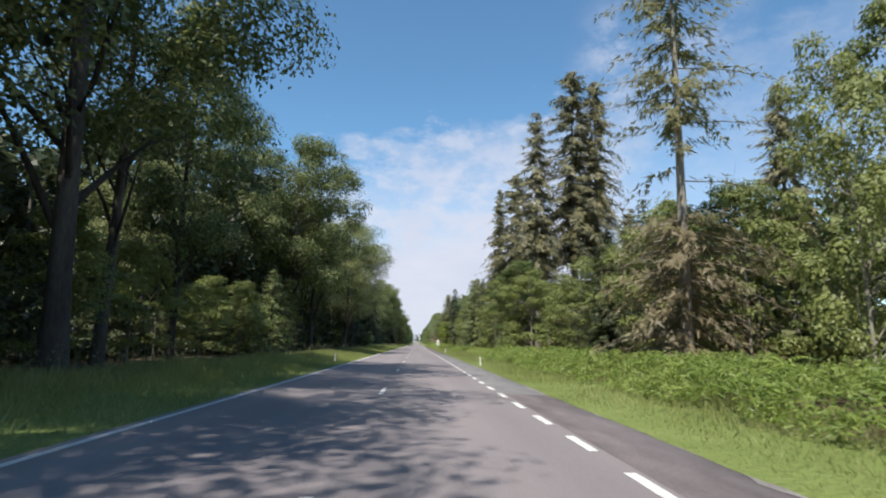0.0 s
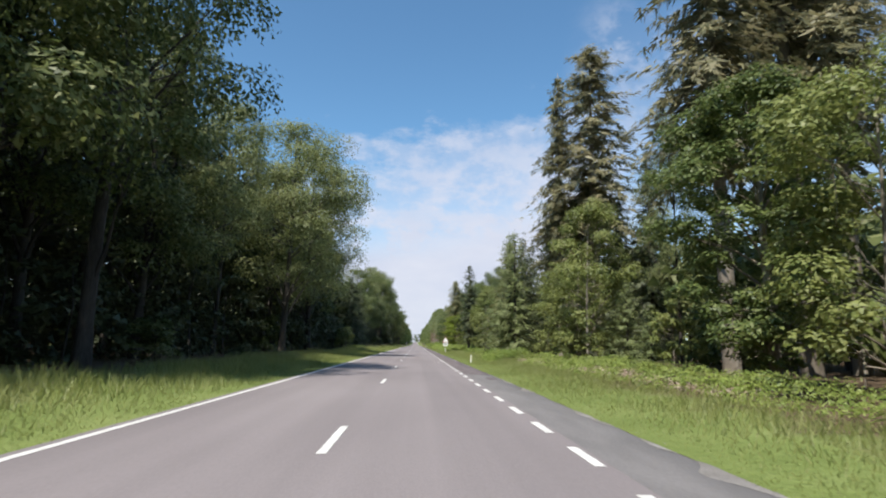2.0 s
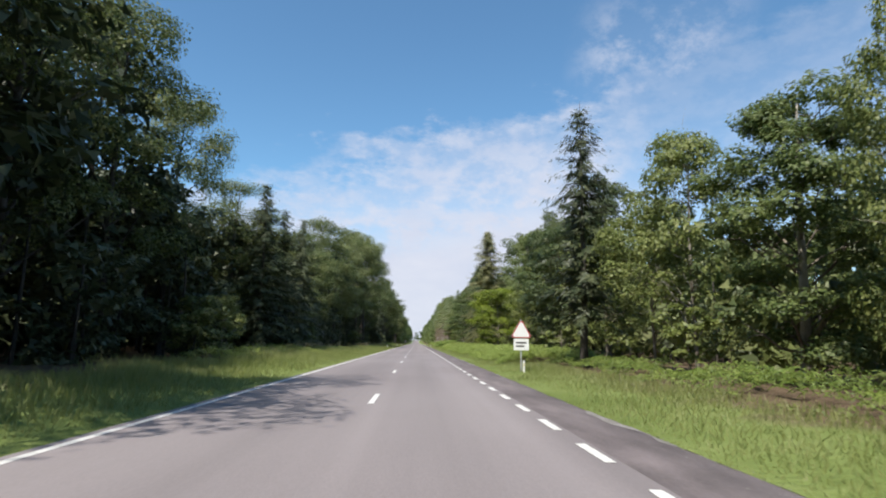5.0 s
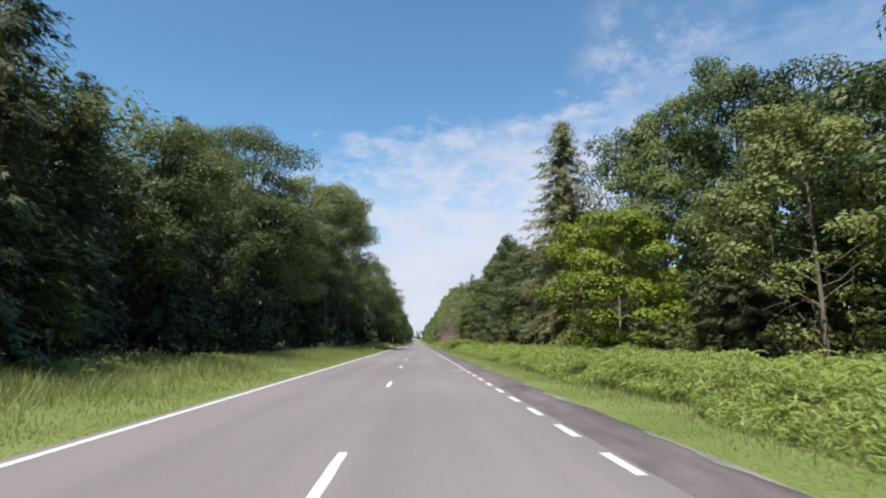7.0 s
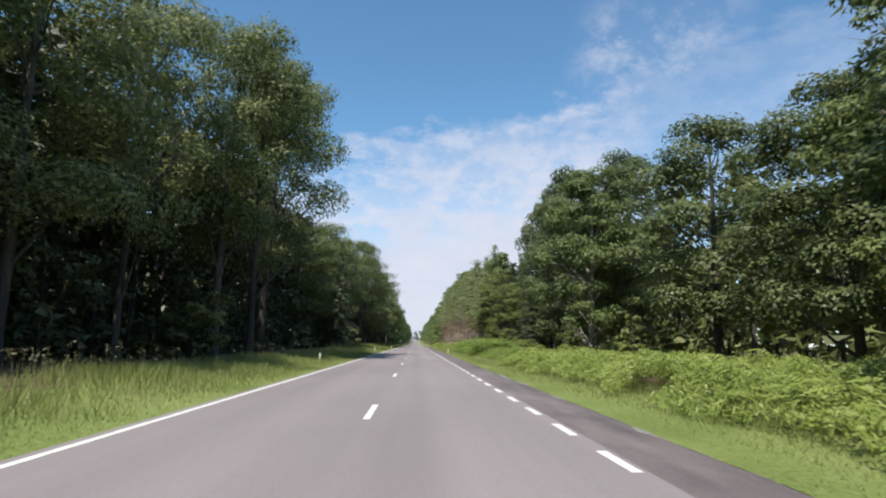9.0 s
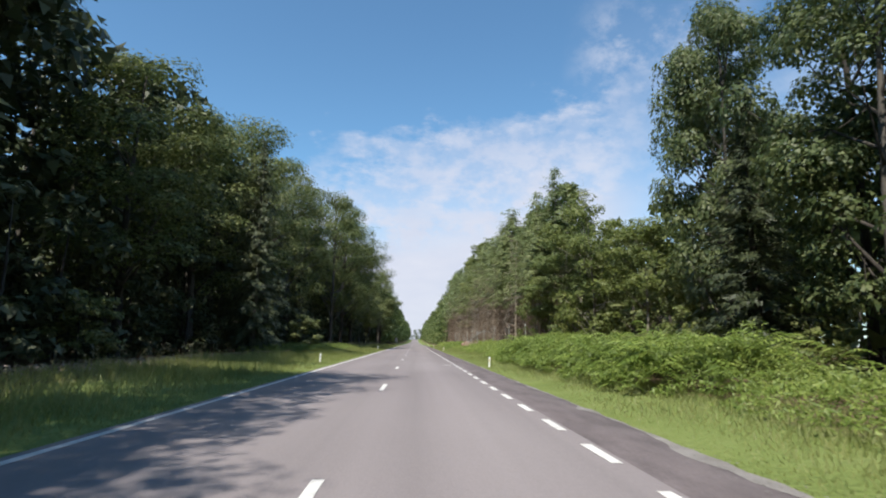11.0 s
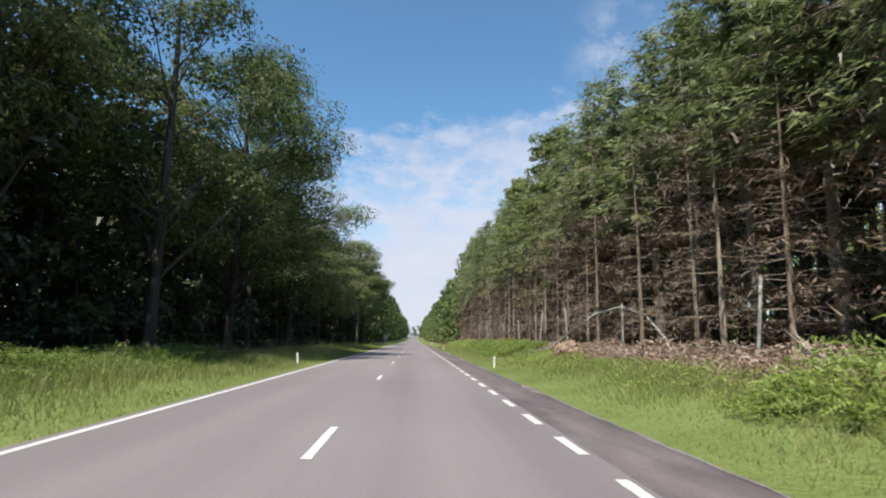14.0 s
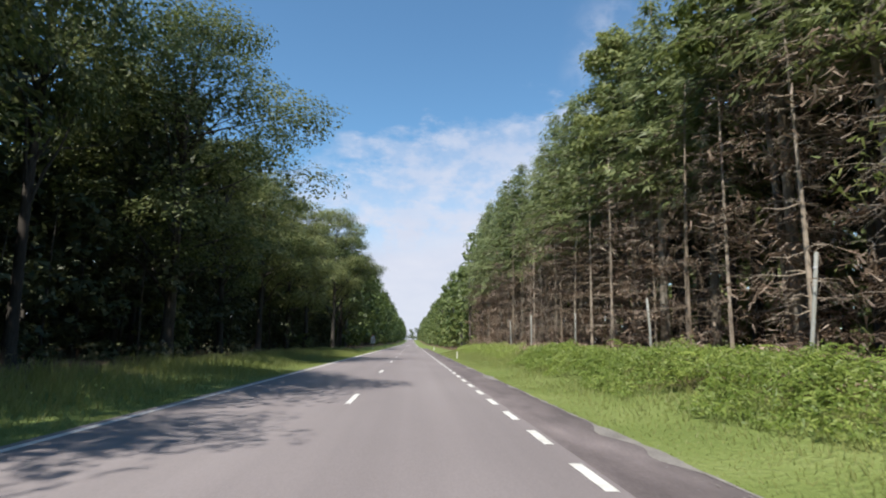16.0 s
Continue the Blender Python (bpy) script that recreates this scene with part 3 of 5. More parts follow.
shoulder(-60, 15, M_SHOULDER, "dark older asphalt strip with crumbling edge beside the lane")
shoulder(15, 69, M_PATCHED, "lighter grey patched asphalt strip beside the lane")
shoulder(69, 450, M_SHOULDER, "dark older asphalt strip with crumbling edge beside the lane")
ys = [-60 + 0.25 * i for i in range(2000)]
v, f = [], []
for y in ys:
    e = 4.40 + ragged(y, 1.5, 0.055)
    k = max(0.0, 1.25 * noise.noise((y * 0.27, 7.0, 0)) + 0.7 * noise.noise((y * 0.9, 3.0, 0)))
    k += 0.14 if y > 240 else 0.0
    a = e - 0.40 * k * (0.75 + 0.5 * noise.noise((y * 1.6, 2.0, 4)))
    b = e + 0.02 + 0.10 * k + 0.05 * noise.noise((y * 2.1, 8.0, 1))
    v += [(a, y, road_z(4.3, y) - 0.009), (e, y, road_z(4.4, y) - 0.010), (b, y, bank_height(4.5, y) + 0.015)]
for j in range(len(ys) - 1):
    for i in range(2):
        f.append((3 * j + i, 3 * j + i + 1, 3 * j + i + 4, 3 * j + i + 3))
tagged(new("road_edge", mesh_of("road_edge", v, f, M_GRIT, True)), "pale grit and broken asphalt along the verge", "road edge", kind="structure")

chips = np.random.default_rng(31)
n = 16000
cy = chips.uniform(0, 400, n)
ck = np.array([max(0.0, noise.noise((y * 0.21, 7.0, 0)) + 0.5 * noise.noise((y * 0.9, 3.0, 0))) + 0.06 + (0.25 if y > 250 else 0.0) for y in cy])
ce = np.array([4.40 + ragged(y, 1.5, 0.055) for y in cy])
cx = ce - np.abs(chips.normal(0, 1, n)) * 0.42 * ck + chips.normal(0, 0.07, n)
keep = chips.uniform(0, 1, n) < ck * 1.5
cx, cy = cx[keep], cy[keep]
n = len(cx)
w = chips.uniform(0, 6.28, (n, 1)) + np.array([[0, 2.1, 4.2]]) + chips.normal(0, 0.3, (n, 3))
rr = chips.uniform(0.006, 0.022, (n, 1)) * chips.uniform(0.6, 1.3, (n, 3))
tri = np.stack([cx[:, None] + rr * np.cos(w), cy[:, None] + 1.6 * rr * np.sin(w), np.array([road_z(a, b) for a, b in zip(cx, cy)])[:, None] + chips.uniform(0.0, 0.008, (n, 3))], axis=2)
tagged(new("road_grit", soup("road_grit", tri, M_GRIT)), "pale grit and crumbs of asphalt along the road's edge", "grit", kind="stuff")

# left edge line, worn along its outer side
v, f = [], []
for y in [-60 + 1.0 * i for i in range(510)] + YS_FAR:
    a, b = -3.33 + 0.3 * ragged(y, 9.0, 0.05), -3.205 + 0.2 * ragged(y, 11.0, 0.04)
    v += [(a, y, road_z(a, y) + 0.004), (b, y, road_z(b, y) + 0.004)]
for j in range(len(v) // 2 - 1):
    f.append((2 * j, 2 * j + 1, 2 * j + 3, 2 * j + 2))
under(new("edge_line", mesh_of("edge_line", v, f, M_PAINT)), road, "solid white painted edge line")
v, f = [], []
for y in YS_FAR[:20]:
    v += [(3.06, y, road_z(3.06, y) + 0.004), (3.18, y, road_z(3.18, y) + 0.004)]
for j in range(len(v) // 2 - 1):
    f.append((2 * j, 2 * j + 1, 2 * j + 3, 2 * j + 2))
under(new("edge_line", mesh_of("far_edge_line", v, f, M_PAINT)), road)


def dash_mesh(name, w, ln, seed):
    rng = random.Random(seed)
    n = 7
    v, f = [], []
    for i in range(n):
        y = -ln / 2 + ln * i / (n - 1)
        v += [(-w / 2 + rng.uniform(-.006, .006), y, 0), (w / 2 + rng.uniform(-.006, .006), y, 0)]
    for i in range(n - 1):
        f.append((2 * i, 2 * i + 1, 2 * i + 3, 2 * i + 2))
    k = len(v)
    v += [(x, y, -0.004) for x, y, _ in v]
    for i in range(n - 1):
        f += [(2 * i + 2, 2 * i, k + 2 * i, k + 2 * i + 2), (2 * i + 1, 2 * i + 3, k + 2 * i + 3, k + 2 * i + 1)]
    return mesh_of(name, v, f, M_PAINT)


centre_dash = [dash_mesh("centre_dash", 0.12, 2.27, s) for s in range(3)]
PERIOD, PHASE = 12.04, 3.45
for k in range(-4, 60):
    y = PHASE + k * PERIOD
    ob = under(new("centre_dash", centre_dash[k % 3]), road)
    ob.location = (0, y, road_z(0, y) + 0.005)
edge_dash = [dash_mesh("edge_dash", 0.13, 1.20, 10 + s) for s in range(3)]
for k in range(-12, 190):
    y = 0.235 + 2.3943 * k
    ob = under(new("edge_dash", edge_dash[k % 3]), road)
    ob.location = (3.12, y, road_z(3.12, y) + 0.005)


def asphalt_patch(x, y, w, ln, seed):
    """An irregular flat mend in the surface."""
    r = random.Random(seed)
    ring = [(math.cos(a) * w * r.uniform(0.75, 1.1), math.sin(a) * ln * r.uniform(0.75, 1.1)) for a in (2 * math.pi * i / 14 for i in range(14))]
    me = mesh_of("asphalt_patch", [(0, 0, 0.005)] + [(a, b, 0.004) for a, b in ring], [(0, 1 + i, 1 + (i + 1) % 14) for i in range(14)], M_SHOULDER, True)
    ob = under(new("asphalt_patch", me), road, "small dark mend in the asphalt")
    ob.location = (x, y, road_z(x, y))


for k, (x, y, w, ln) in enumerate(((-1.35, 96.6, 0.10, 0.55), (3.9, 171.9, 0.30, 0.32), (3.85, 309, 0.20, 0.8), (3.95, 296.4, 0.22, 0.5), (4.0, 66, 0.22, 0.9), (1.6, 40.5, 0.05, 0.3))):
    asphalt_patch(x, y, w, ln, 300 + k)

# ---- low plants ----
rng = np.random.default_rng(5)


def heights(x, y):
    return np.array([bank_height(a, b) for a, b in zip(x, y)])


def blades(n, x, y, h, w, lean, rng):
    z = heights(x, y)
    base = np.stack([x, y, z - 0.02], axis=1)
    ang = rng.uniform(0, 6.28, n)
    side = np.stack([np.cos(ang), np.sin(ang), 0 * ang], axis=1) * (w / 2)[:, None]
    bend = np.stack([rng.normal(0, 1, n), rng.normal(0, 1, n), 0 * ang], axis=1) * (h * lean)[:, None]
    return np.stack([base - side, base + side, base + bend + np.stack([0 * h, 0 * h, h], axis=1)], axis=1)


n = 270000
x = -3.50 - 6.2 * rng.uniform(0, 1, n) ** 1.15
y = rng.uniform(-6, 400, n)
patch = np.array([noise.noise((a * 0.5, b * 0.25, 9)) for a, b in zip(x, y)])
h = (0.07 + 0.40 * np.clip((-x - 3.7) / 2.6, 0, 1)) * (0.8 + 0.6 * patch) * rng.uniform(0.5, 1.3, n)
left_blades = blades(n, x, y, np.maximum(h, 0.03), rng.uniform(0.016, 0.038, n) * (0.6 + h), np.full(n, 0.38), rng)
tagged(new("verge_grass", soup("verge_grass", left_blades, M_GRASS)), "tall unmown green grass on the verge by the wood", "grass", kind="stuff")
n = 270000
x = 4.37 + 4.4 * rng.uniform(0, 1, n) ** 1.4
y = rng.uniform(-4, 400, n)
patch = np.array([noise.noise((a * 0.5, b * 0.25, 2)) for a, b in zip(x, y)])
h = (0.06 + 0.22 * np.clip((x - 4.6) / 2.2, 0, 1)) * (0.8 + 0.6 * patch) * rng.uniform(0.5, 1.3, n)
right_blades = blades(n, x, y, np.maximum(h, 0.03), rng.uniform(0.016, 0.038, n) * (0.6 + h), np.full(n, 0.45), rng)
tagged(new("verge_grass", soup("verge_grass_short", right_blades, M_GRASS)), "short bright green grass beside the old asphalt strip", "grass", kind="stuff")
n = 3600
x, y = rng.uniform(-9.4, -6.9, n), rng.uniform(5, 400, n)
keep = np.array([noise.noise((a * 0.3, b * 0.12, 4)) for a, b in zip(x, y)]) > 0.02
x, y = x[keep], y[keep]
n = len(x)
h = rng.uniform(0.5, 0.95, n)
stalk = blades(n, x, y, h, np.full(n, 0.02), np.full(n, 0.12), rng)
heads = np.repeat(stalk[:, 2], 3, axis=0) + rng.normal(0, 0.05, (3 * n, 3))
heads = leaves(rng, heads, np.tile([0.0, -0.5, 0.5], (3 * n, 1)), 0.10, 0.032, 0.8)
tagged(new("seeding_weeds", soup("seeding_weeds", np.concatenate([stalk, heads]), M_SEED)), "pale seeding grass and weed stalks at the wood's edge", "weeds", kind="stuff")


def fronds(places, size, per, rng, pinnae=8):
    """Bracken: arching fronds with side leaflets that shorten to the tip."""
    tri = []
    for (x, y), s in zip(places, size):
        z = bank_height(x, y)
        for k in range(per):
            ang = rng.uniform(0, 6.28)
            o = np.array([math.cos(ang), math.sin(ang), 0.0])
            lat = np.array([-o[1], o[0], 0.0])
            ln = 0.78 * s * rng.uniform(0.7, 1.25)
            rootz = z + s * rng.uniform(0.35, 1.0)
            u = np.linspace(0.05, 1, pinnae)
            p = np.array([x, y, rootz]) + o * (u * ln * 0.8)[:, None]
            tilt = rng.uniform(-0.3, 0.9)
            p[:, 2] += ln * (tilt * u - (0.35 + 0.35 * tilt) * u * u)
            w = ln * 0.30 * (1.05 - u) * np.clip(u * 6, 0.4, 1)
            step = ln * 0.10
            for sg in (-1, 1):
                tip = p + lat * (sg * w)[:, None] + o * step * 0.9 + [0, 0, -0.03]
                tip[:, 2] -= w * 0.25
                tri.append(np.stack([p - o * step * 0.5, p + o * step * 0.5, tip], axis=1))
    return np.concatenate(tri)


def bracken_bed(x0, x1, y0, y1, per_m2, size, label):
    inward = (lambda a: x1 - a) if x1 < 0 else (lambda a: a - x0)
    n = int((x1 - x0) * (y1 - y0) * per_m2 * 0.9)
    xs, ys = rng.uniform(x0, x1, n), rng.uniform(y0, y1, n)
    edge = np.array([noise.noise((a * 0.4, b * 0.3, 1)) for a, b in zip(xs, ys)])
    keep = (inward(xs) > 0.9 * edge + 0.2) & (edge > -0.42)
    pl = list(zip(xs[keep], ys[keep]))
    sz = size * 0.9 * rng.uniform(0.75, 1.15, len(pl)) * np.clip(0.40 + inward(xs[keep]) * 0.62, 0.3, 1.15)
    tri = [fronds(pl, sz * 0.92, 8, rng, 9)]
    # the fine leaflets that fill the mass between the fronds
    n = int((x1 - x0) * (y1 - y0) * per_m2 * 210)
    xs, ys = rng.uniform(x0, x1, n), rng.uniform(y0, y1, n)
    edge = np.array([noise.noise((a * 0.4, b * 0.3, 1)) for a, b in zip(xs, ys)])
    keep = (inward(xs) > 0.9 * edge + 0.1) & (edge > -0.40)
    xs, ys = xs[keep], ys[keep]
    lump = np.array([noise.noise((a * 1.1, b * 1.1, 6)) for a, b in zip(xs, ys)])
    swell = np.array([noise.noise((a * 0.28, b * 0.28, 12)) for a, b in zip(xs, ys)])
    top = size * np.maximum(0.3, 0.86 + 0.40 * lump + 0.55 * swell) * np.clip(0.25 + inward(xs) * 0.62, 0.2, 1.02)
    at = np.stack([xs, ys, heights(xs, ys) + top * rng.uniform(0.25, 1.0, len(xs)) ** 0.5], axis=1)
    tri.append(leaves(rng, at, np.tile([-0.35, -0.35, 0.75], (len(xs), 1)), 0.125 * min(1.2, size + 0.15), 0.030, 0.6, 0.35))
    tagged(new("bracken", soup("bracken", np.concatenate(tri), M_FERN)), label, "bracken", kind="stuff")


bracken_bed(6.3, 11.5, 2, 50, 1.5, 0.95, "bright green bracken fronds in front of the trees")
bracken_bed(7.6, 11.0, 52, 84, 0.7, 0.7, "patchy low bracken and brambles on the verge")
bracken_bed(6.3, 9.2, 84, 94, 1.6, 0.85, "clump of fresh green bracken beside a marker post")
bracken_bed(8.2, 11.5, 120, 145, 0.8, 0.7, "thin bracken below young trees")
bracken_bed(5.7, 12.2, 145, 232, 1.8, 0.95, "dense waist-high green bracken")
bracken_bed(6.6, 11.5, 232, 254, 1.1, 0.85, "bracken thinning out along the wood")
bracken_bed(5.9, 12.0, 254, 279, 2.1, 1.45, "shoulder-high mass of green bracken")
bracken_bed(6.0, 9.6, 279, 306, 1.5, 0.9, "bracken and brambles on the low bank")
bracken_bed(6.2, 7.9, 298, 330, 0.8, 0.45, "low weeds and brambles below the bank")
bracken_bed(7.4, 9.8, 94, 121, 0.25, 0.5, "scattered low weeds in the verge")
bracken_bed(5.9, 9.2, 331, 356, 2.0, 0.72, "green bracken below dead spruces")
bracken_bed(6.4, 9.5, 352, 400, 0.8, 0.6, "scattered bracken along the road bank")
bracken_bed(-11.0, -8.0, 140, 170, 0.6, 0.7, "shaded bracken below spruces")
bracken_bed(-9.8, -6.6, 288, 324, 1.2, 0.62, "bright green bracken and brambles along the wood's sunny edge")
bracken_bed(-9.6, -7.2, 160, 182, 0.9, 0.55, "bracken clumps in tall verge grass")
bracken_bed(-11.5, -8.2, 280, 330, 0.7, 0.7, "shaded bracken at the dark wood's edge")

# ---- kinds of trees ----
OAKS = ("oak_a", "oak_b", "oak_c")
for i, key in enumerate(OAKS):
    kind_of(key, lambda i=i: broadleaf(20 + i, 22, 6.5, (6.0, 7.5, 5.0)[i], 23000, 0.225, M_OAK, name="oak_tree", lumps=64, clump=1.22), "tall dark green oak with rough grey trunk at the wood's edge", "tree", "oaks along the road")
kind_of("oak_big", lambda: broadleaf(29, 26, 8, 6.0, 40000, 0.22, M_OAK, name="oak_tree", lumps=96, clump=1.22), "large overhanging oak with spreading limbs beside the road", "tree", "oaks along the road")
# broadleaf trees given the shade-darkened leaf colour; the alder species is invented
for i, key in enumerate(("oak_shade_a", "oak_shade_b", "oak_shade_c")):
    kind_of(key, lambda i=i: broadleaf(34 + i, 15, 4.5, (1.5, 2.5, 2.0)[i], 21000, 0.20, M_OAK_SHADE, name="alder_tree", lumps=70, clump=1.15), "dense broadleaf tree behind the bracken, its green leaves darkened for shade", "tree", "alders behind the verge")
BEECHES = ("beech_a", "beech_b")
for i, key in enumerate(BEECHES):
    kind_of(key, lambda i=i: broadleaf(40 + i, 10, 3.4, 0.8, 14000, 0.155, M_BEECH, M_PALEBARK, name="young_tree", lumps=80, slim=True), "young broadleaf tree with fresh light green leaves", "tree", "young broadleaf trees")
kind_of("round", lambda: broadleaf(47, 8, 3.5, 0.3, 22000, 0.15, M_BRIGHT, M_PALEBARK, name="bushy_tree", lumps=105, slim=True), "round bushy tree with bright green leaves down to the bracken", "tree", "young broadleaf trees")
kind_of("maple", lambda: broadleaf(51, 16, 4.6, 1.0, 30000, 0.205, M_LEAFY, M_PALEBARK, name="broadleaf_tree", lumps=110), "leafy green broadleaf tree lit by the sun", "tree", "young broadleaf trees")
kind_of("high", lambda: broadleaf(58, 17, 3.3, 8.0, 11000, 0.22, M_BEECH, M_PALEBARK, name="slender_tree", lumps=80, slim=True), "slender broadleaf tree, leafy only in its upper half", "tree", "slender trees in the plantation")
kind_of("sapling", lambda: broadleaf(55, 3, 1.2, 0.2, 1800, 0.16, M_BEECH, M_PALEBARK, name="sapling", lumps=26, slim=True), "small light green sapling at the wood's edge", "sapling", "saplings")
kind_of("shrub", lambda: broadleaf(57, 4, 2.2, 0.1, 3000, 0.22, M_OAK, M_BARK, name="shrub", lumps=40, slim=True), "dark green shrub in the shade of the trees", "shrub", "shrubs")
kind_of("spruce_tall_a", lambda: spruce(70, 33, 4.2, 11, M_OLIVE, "tall_spruce", sprays=40, gap=0.5, spray=0.85, droop=1.2, power=0.45, sparse=0.2, bark=M_PALEBARK), "very tall olive-grey spruce with ragged drooping boughs", "tree", "tall spruces")
kind_of("spruce_tall_b", lambda: spruce(71, 28, 3.8, 9, M_OLIVE, "tall_spruce", sprays=38, gap=0.5, spray=0.80, droop=1.0, power=0.7, sparse=0.2, bark=M_PALEBARK), "tall olive-grey spruce with drooping boughs and bare lower trunk", "tree", "tall spruces")
kind_of("spruce_dark", lambda: spruce(72, 16, 3.4, 1.2, M_SPRUCE_SHADE, sprays=42, gap=0.42, spray=0.54, droop=0.6, sparse=0.08), "dark green spruce with boughs down to the ground", "tree", "spruces")
kind_of("spruce_dark_b", lambda: spruce(75, 14, 2.8, 2.5, M_SPRUCE_SHADE, sprays=40, gap=0.42, spray=0.54, droop=0.6, sparse=0.12), "dark green spruce close beside others", "tree", "spruces")
kind_of("spruce_young", lambda: spruce(73, 9, 2.7, 0.5, M_YOUNG, "young_spruce", sprays=44, gap=0.36, spray=0.38, droop=0.35, sparse=0.1), "young light green spruce with layered boughs", "tree", "young spruces")


def two_tiers(s):
    """Wide dry boughs below, a nearly bare stretch, then a broad airy top; radius and bareness by height."""
    if s < 0.27:
        return 0.80 + 0.18 * math.sin(s * 14), 0.08
    if s < 0.44:
        return 0.50 + 0.20 * math.sin(s * 60), 0.72
    k = (s - 0.44) / 0.56
    return 0.92 * min(1.0, 0.6 + 2.4 * k) * (1 - k) ** 0.5 + 0.04, 0.24


kind_of("spruce_fade", lambda: spruce(74, 17, 3.6, 1.0, M_LARCH, "fading_conifer", sprays=60, gap=0.50, spray=0.42, droop=0.75, bark=M_PALEBARK, tiers=two_tiers, low_mat=M_DRYBOUGH), "fading grey-green conifer, brown below, with drooping boughs on a pale trunk", "tree", "fading conifers")
kind_of("spruce_pale", lambda: spruce(77, 17, 3.6, 1.0, M_LARCH, "fading_conifer", sprays=76, gap=0.36, spray=0.50, droop=0.75, sparse=0.06, power=0.50, bark=M_PALEBARK), "pale grey-green conifer with soft drooping boughs", "tree", "fading conifers")
PLANTED = ("plant_a", "plant_b", "plant_c")
for i, key in enumerate(PLANTED):
    kind_of(key, lambda i=i: spruce(80 + i, 17, 2.5, (7.5, 9.0, 6.5)[i], M_YOUNG, "plantation_spruce", sprays=36, gap=0.42, spray=0.50, dead_low=1.7, droop=0.65, power=0.6, bark=M_PALEBARK, dead_mat=M_DEADNEEDLE, sparse=0.1),
            "plantation spruce, green above with dry brown lower branches", "tree", "plantation spruces")
kind_of("dead_a", lambda: dead_spruce(90, 12, 2.2), "bare pale dead spruce with drooping leafless branches", "dead tree", "dead spruces")
kind_of("dead_b", lambda: dead_spruce(91, 9, 1.6), "thin bare dead trunk with short broken branches", "dead tree", "dead spruces")

# ---- the wood on the shaded side ----
rnd = random.Random(11)
TALL_LEFT = [(-12, -8, 23, 6.5), (-11.5, -2, 25, 7), (-11.2, 5.5, 26, 7.3), (-9.8, 17, 28, 8.1), (-12.4, 24.5, 26, 5.4), (-12.9, 32.4, 21, 4.2), (-18.6, 41, 14, 5), (-16.4, 52.5, 22.7, 6.3), (-12.2, 59, 22.8, 6.2), (-11, 65.4, 24.5, 5.8),
             (-16, 69, 19, 5.5), (-14.8, 76.9, 19.9, 5.6), (-13.5, 86, 20, 3.2), (-11.1, 97.1, 22.1, 7), (-14.6, 105.1, 19.9, 5.5), (-12.2, 114.7, 24.7, 7.5), (-15.5, 126, 19, 5), (-16, 134, 20, 5.5), (-16.4, 142.6, 20.7, 5.4),
             (-17.1, 151.9, 18.7, 4.4), (-15.7, 161.7, 15.1, 4.8), (-15.3, 171.6, 11.4, 6.8), (-14, 185.7, 12.8, 5), (-13.6, 195.3, 17, 2.8), (-17.1, 199.6, 18, 4.6), (-16.6, 211.6, 22.4, 6.4), (-14.8, 219, 19.4, 5.9), (-14.5, 227.4, 22.4, 4.5),
             (-12.2, 235.1, 22.8, 5.5), (-10.8, 238.4, 23.4, 5.5), (-12, 246, 26.5, 6.2), (-16.5, 255.9, 29, 4.8), (-14.2, 269.4, 15.6, 5.4), (-14.8, 280.5, 16.5, 5.8), (-13.6, 289.2, 19.7, 6.1), (-16, 300.1, 21.5, 3.9), (-15.1, 311.2, 22, 5.3), (-15, 318.2, 22, 5.4),
             (-11.5, 325.5, 23.6, 6.1), (-11.8, 337.5, 21.5, 7.5), (-14.1, 350.2, 27.8, 4.6), (-13, 361.3, 21.2, 8.2), (-13.4, 372.1, 17.1, 5.5), (-13.1, 381.9, 17, 5.5), (-12.5, 391, 16.7, 5.4), (-12, 400, 17.8, 5.5), (-10.4, 412.4, 20.5, 5.7),
             (-10.4, 420.7, 18.1, 7.1)]
for i, (x, y, h, r) in enumerate(TALL_LEFT):
    plant("oak_big" if r > 6.9 else OAKS[i % 3], x, y, h, r)
for x, y, h, r in [(-12.2, 158.6, 14.5, 3.6), (-11.8, 164.3, 13.5, 3.8), (-11.3, 170.5, 14.0, 3.1), (-12, 175.1, 11.2, 3.1), (-13.8, 179.1, 12.7, 2.9), (-13.2, 186.2, 14, 3.1), (-14.1, 190, 14.8, 3.5), (-10.5, 280.8, 15.9, 3), (-13, 286, 14, 3.2), (-12, 53, 7, 3.2)]:
    plant("spruce_dark", x, y, h, r)
plant("spruce_young", -11.5, 49, 7.5, 2.6)
plant("spruce_young", -12.5, 45, 6.0, 2.4)
for x, y, h in [(-12.5, 56, 6), (-12.0, 42, 5.5), (-11.5, 52, 3.5), (-11.5, 148, 4), (-10.8, 173, 3.2), (-13, 28, 6), (-11.8, 20, 6), (-12.6, 36, 4.6), (-13.6, 40, 5.6), (-11.9, 45, 4.4), (-14, 33, 6)]:
    plant("beech_a", x, y, h, h * 0.38)
for i in range(13):
    y = 8 + 32 * i + rnd.uniform(-8, 8)
    plant("shrub", rnd.uniform(-15.5, -11.5), y, rnd.uniform(2, 4.2), rnd.uniform(1.5, 2.6))
deep = []
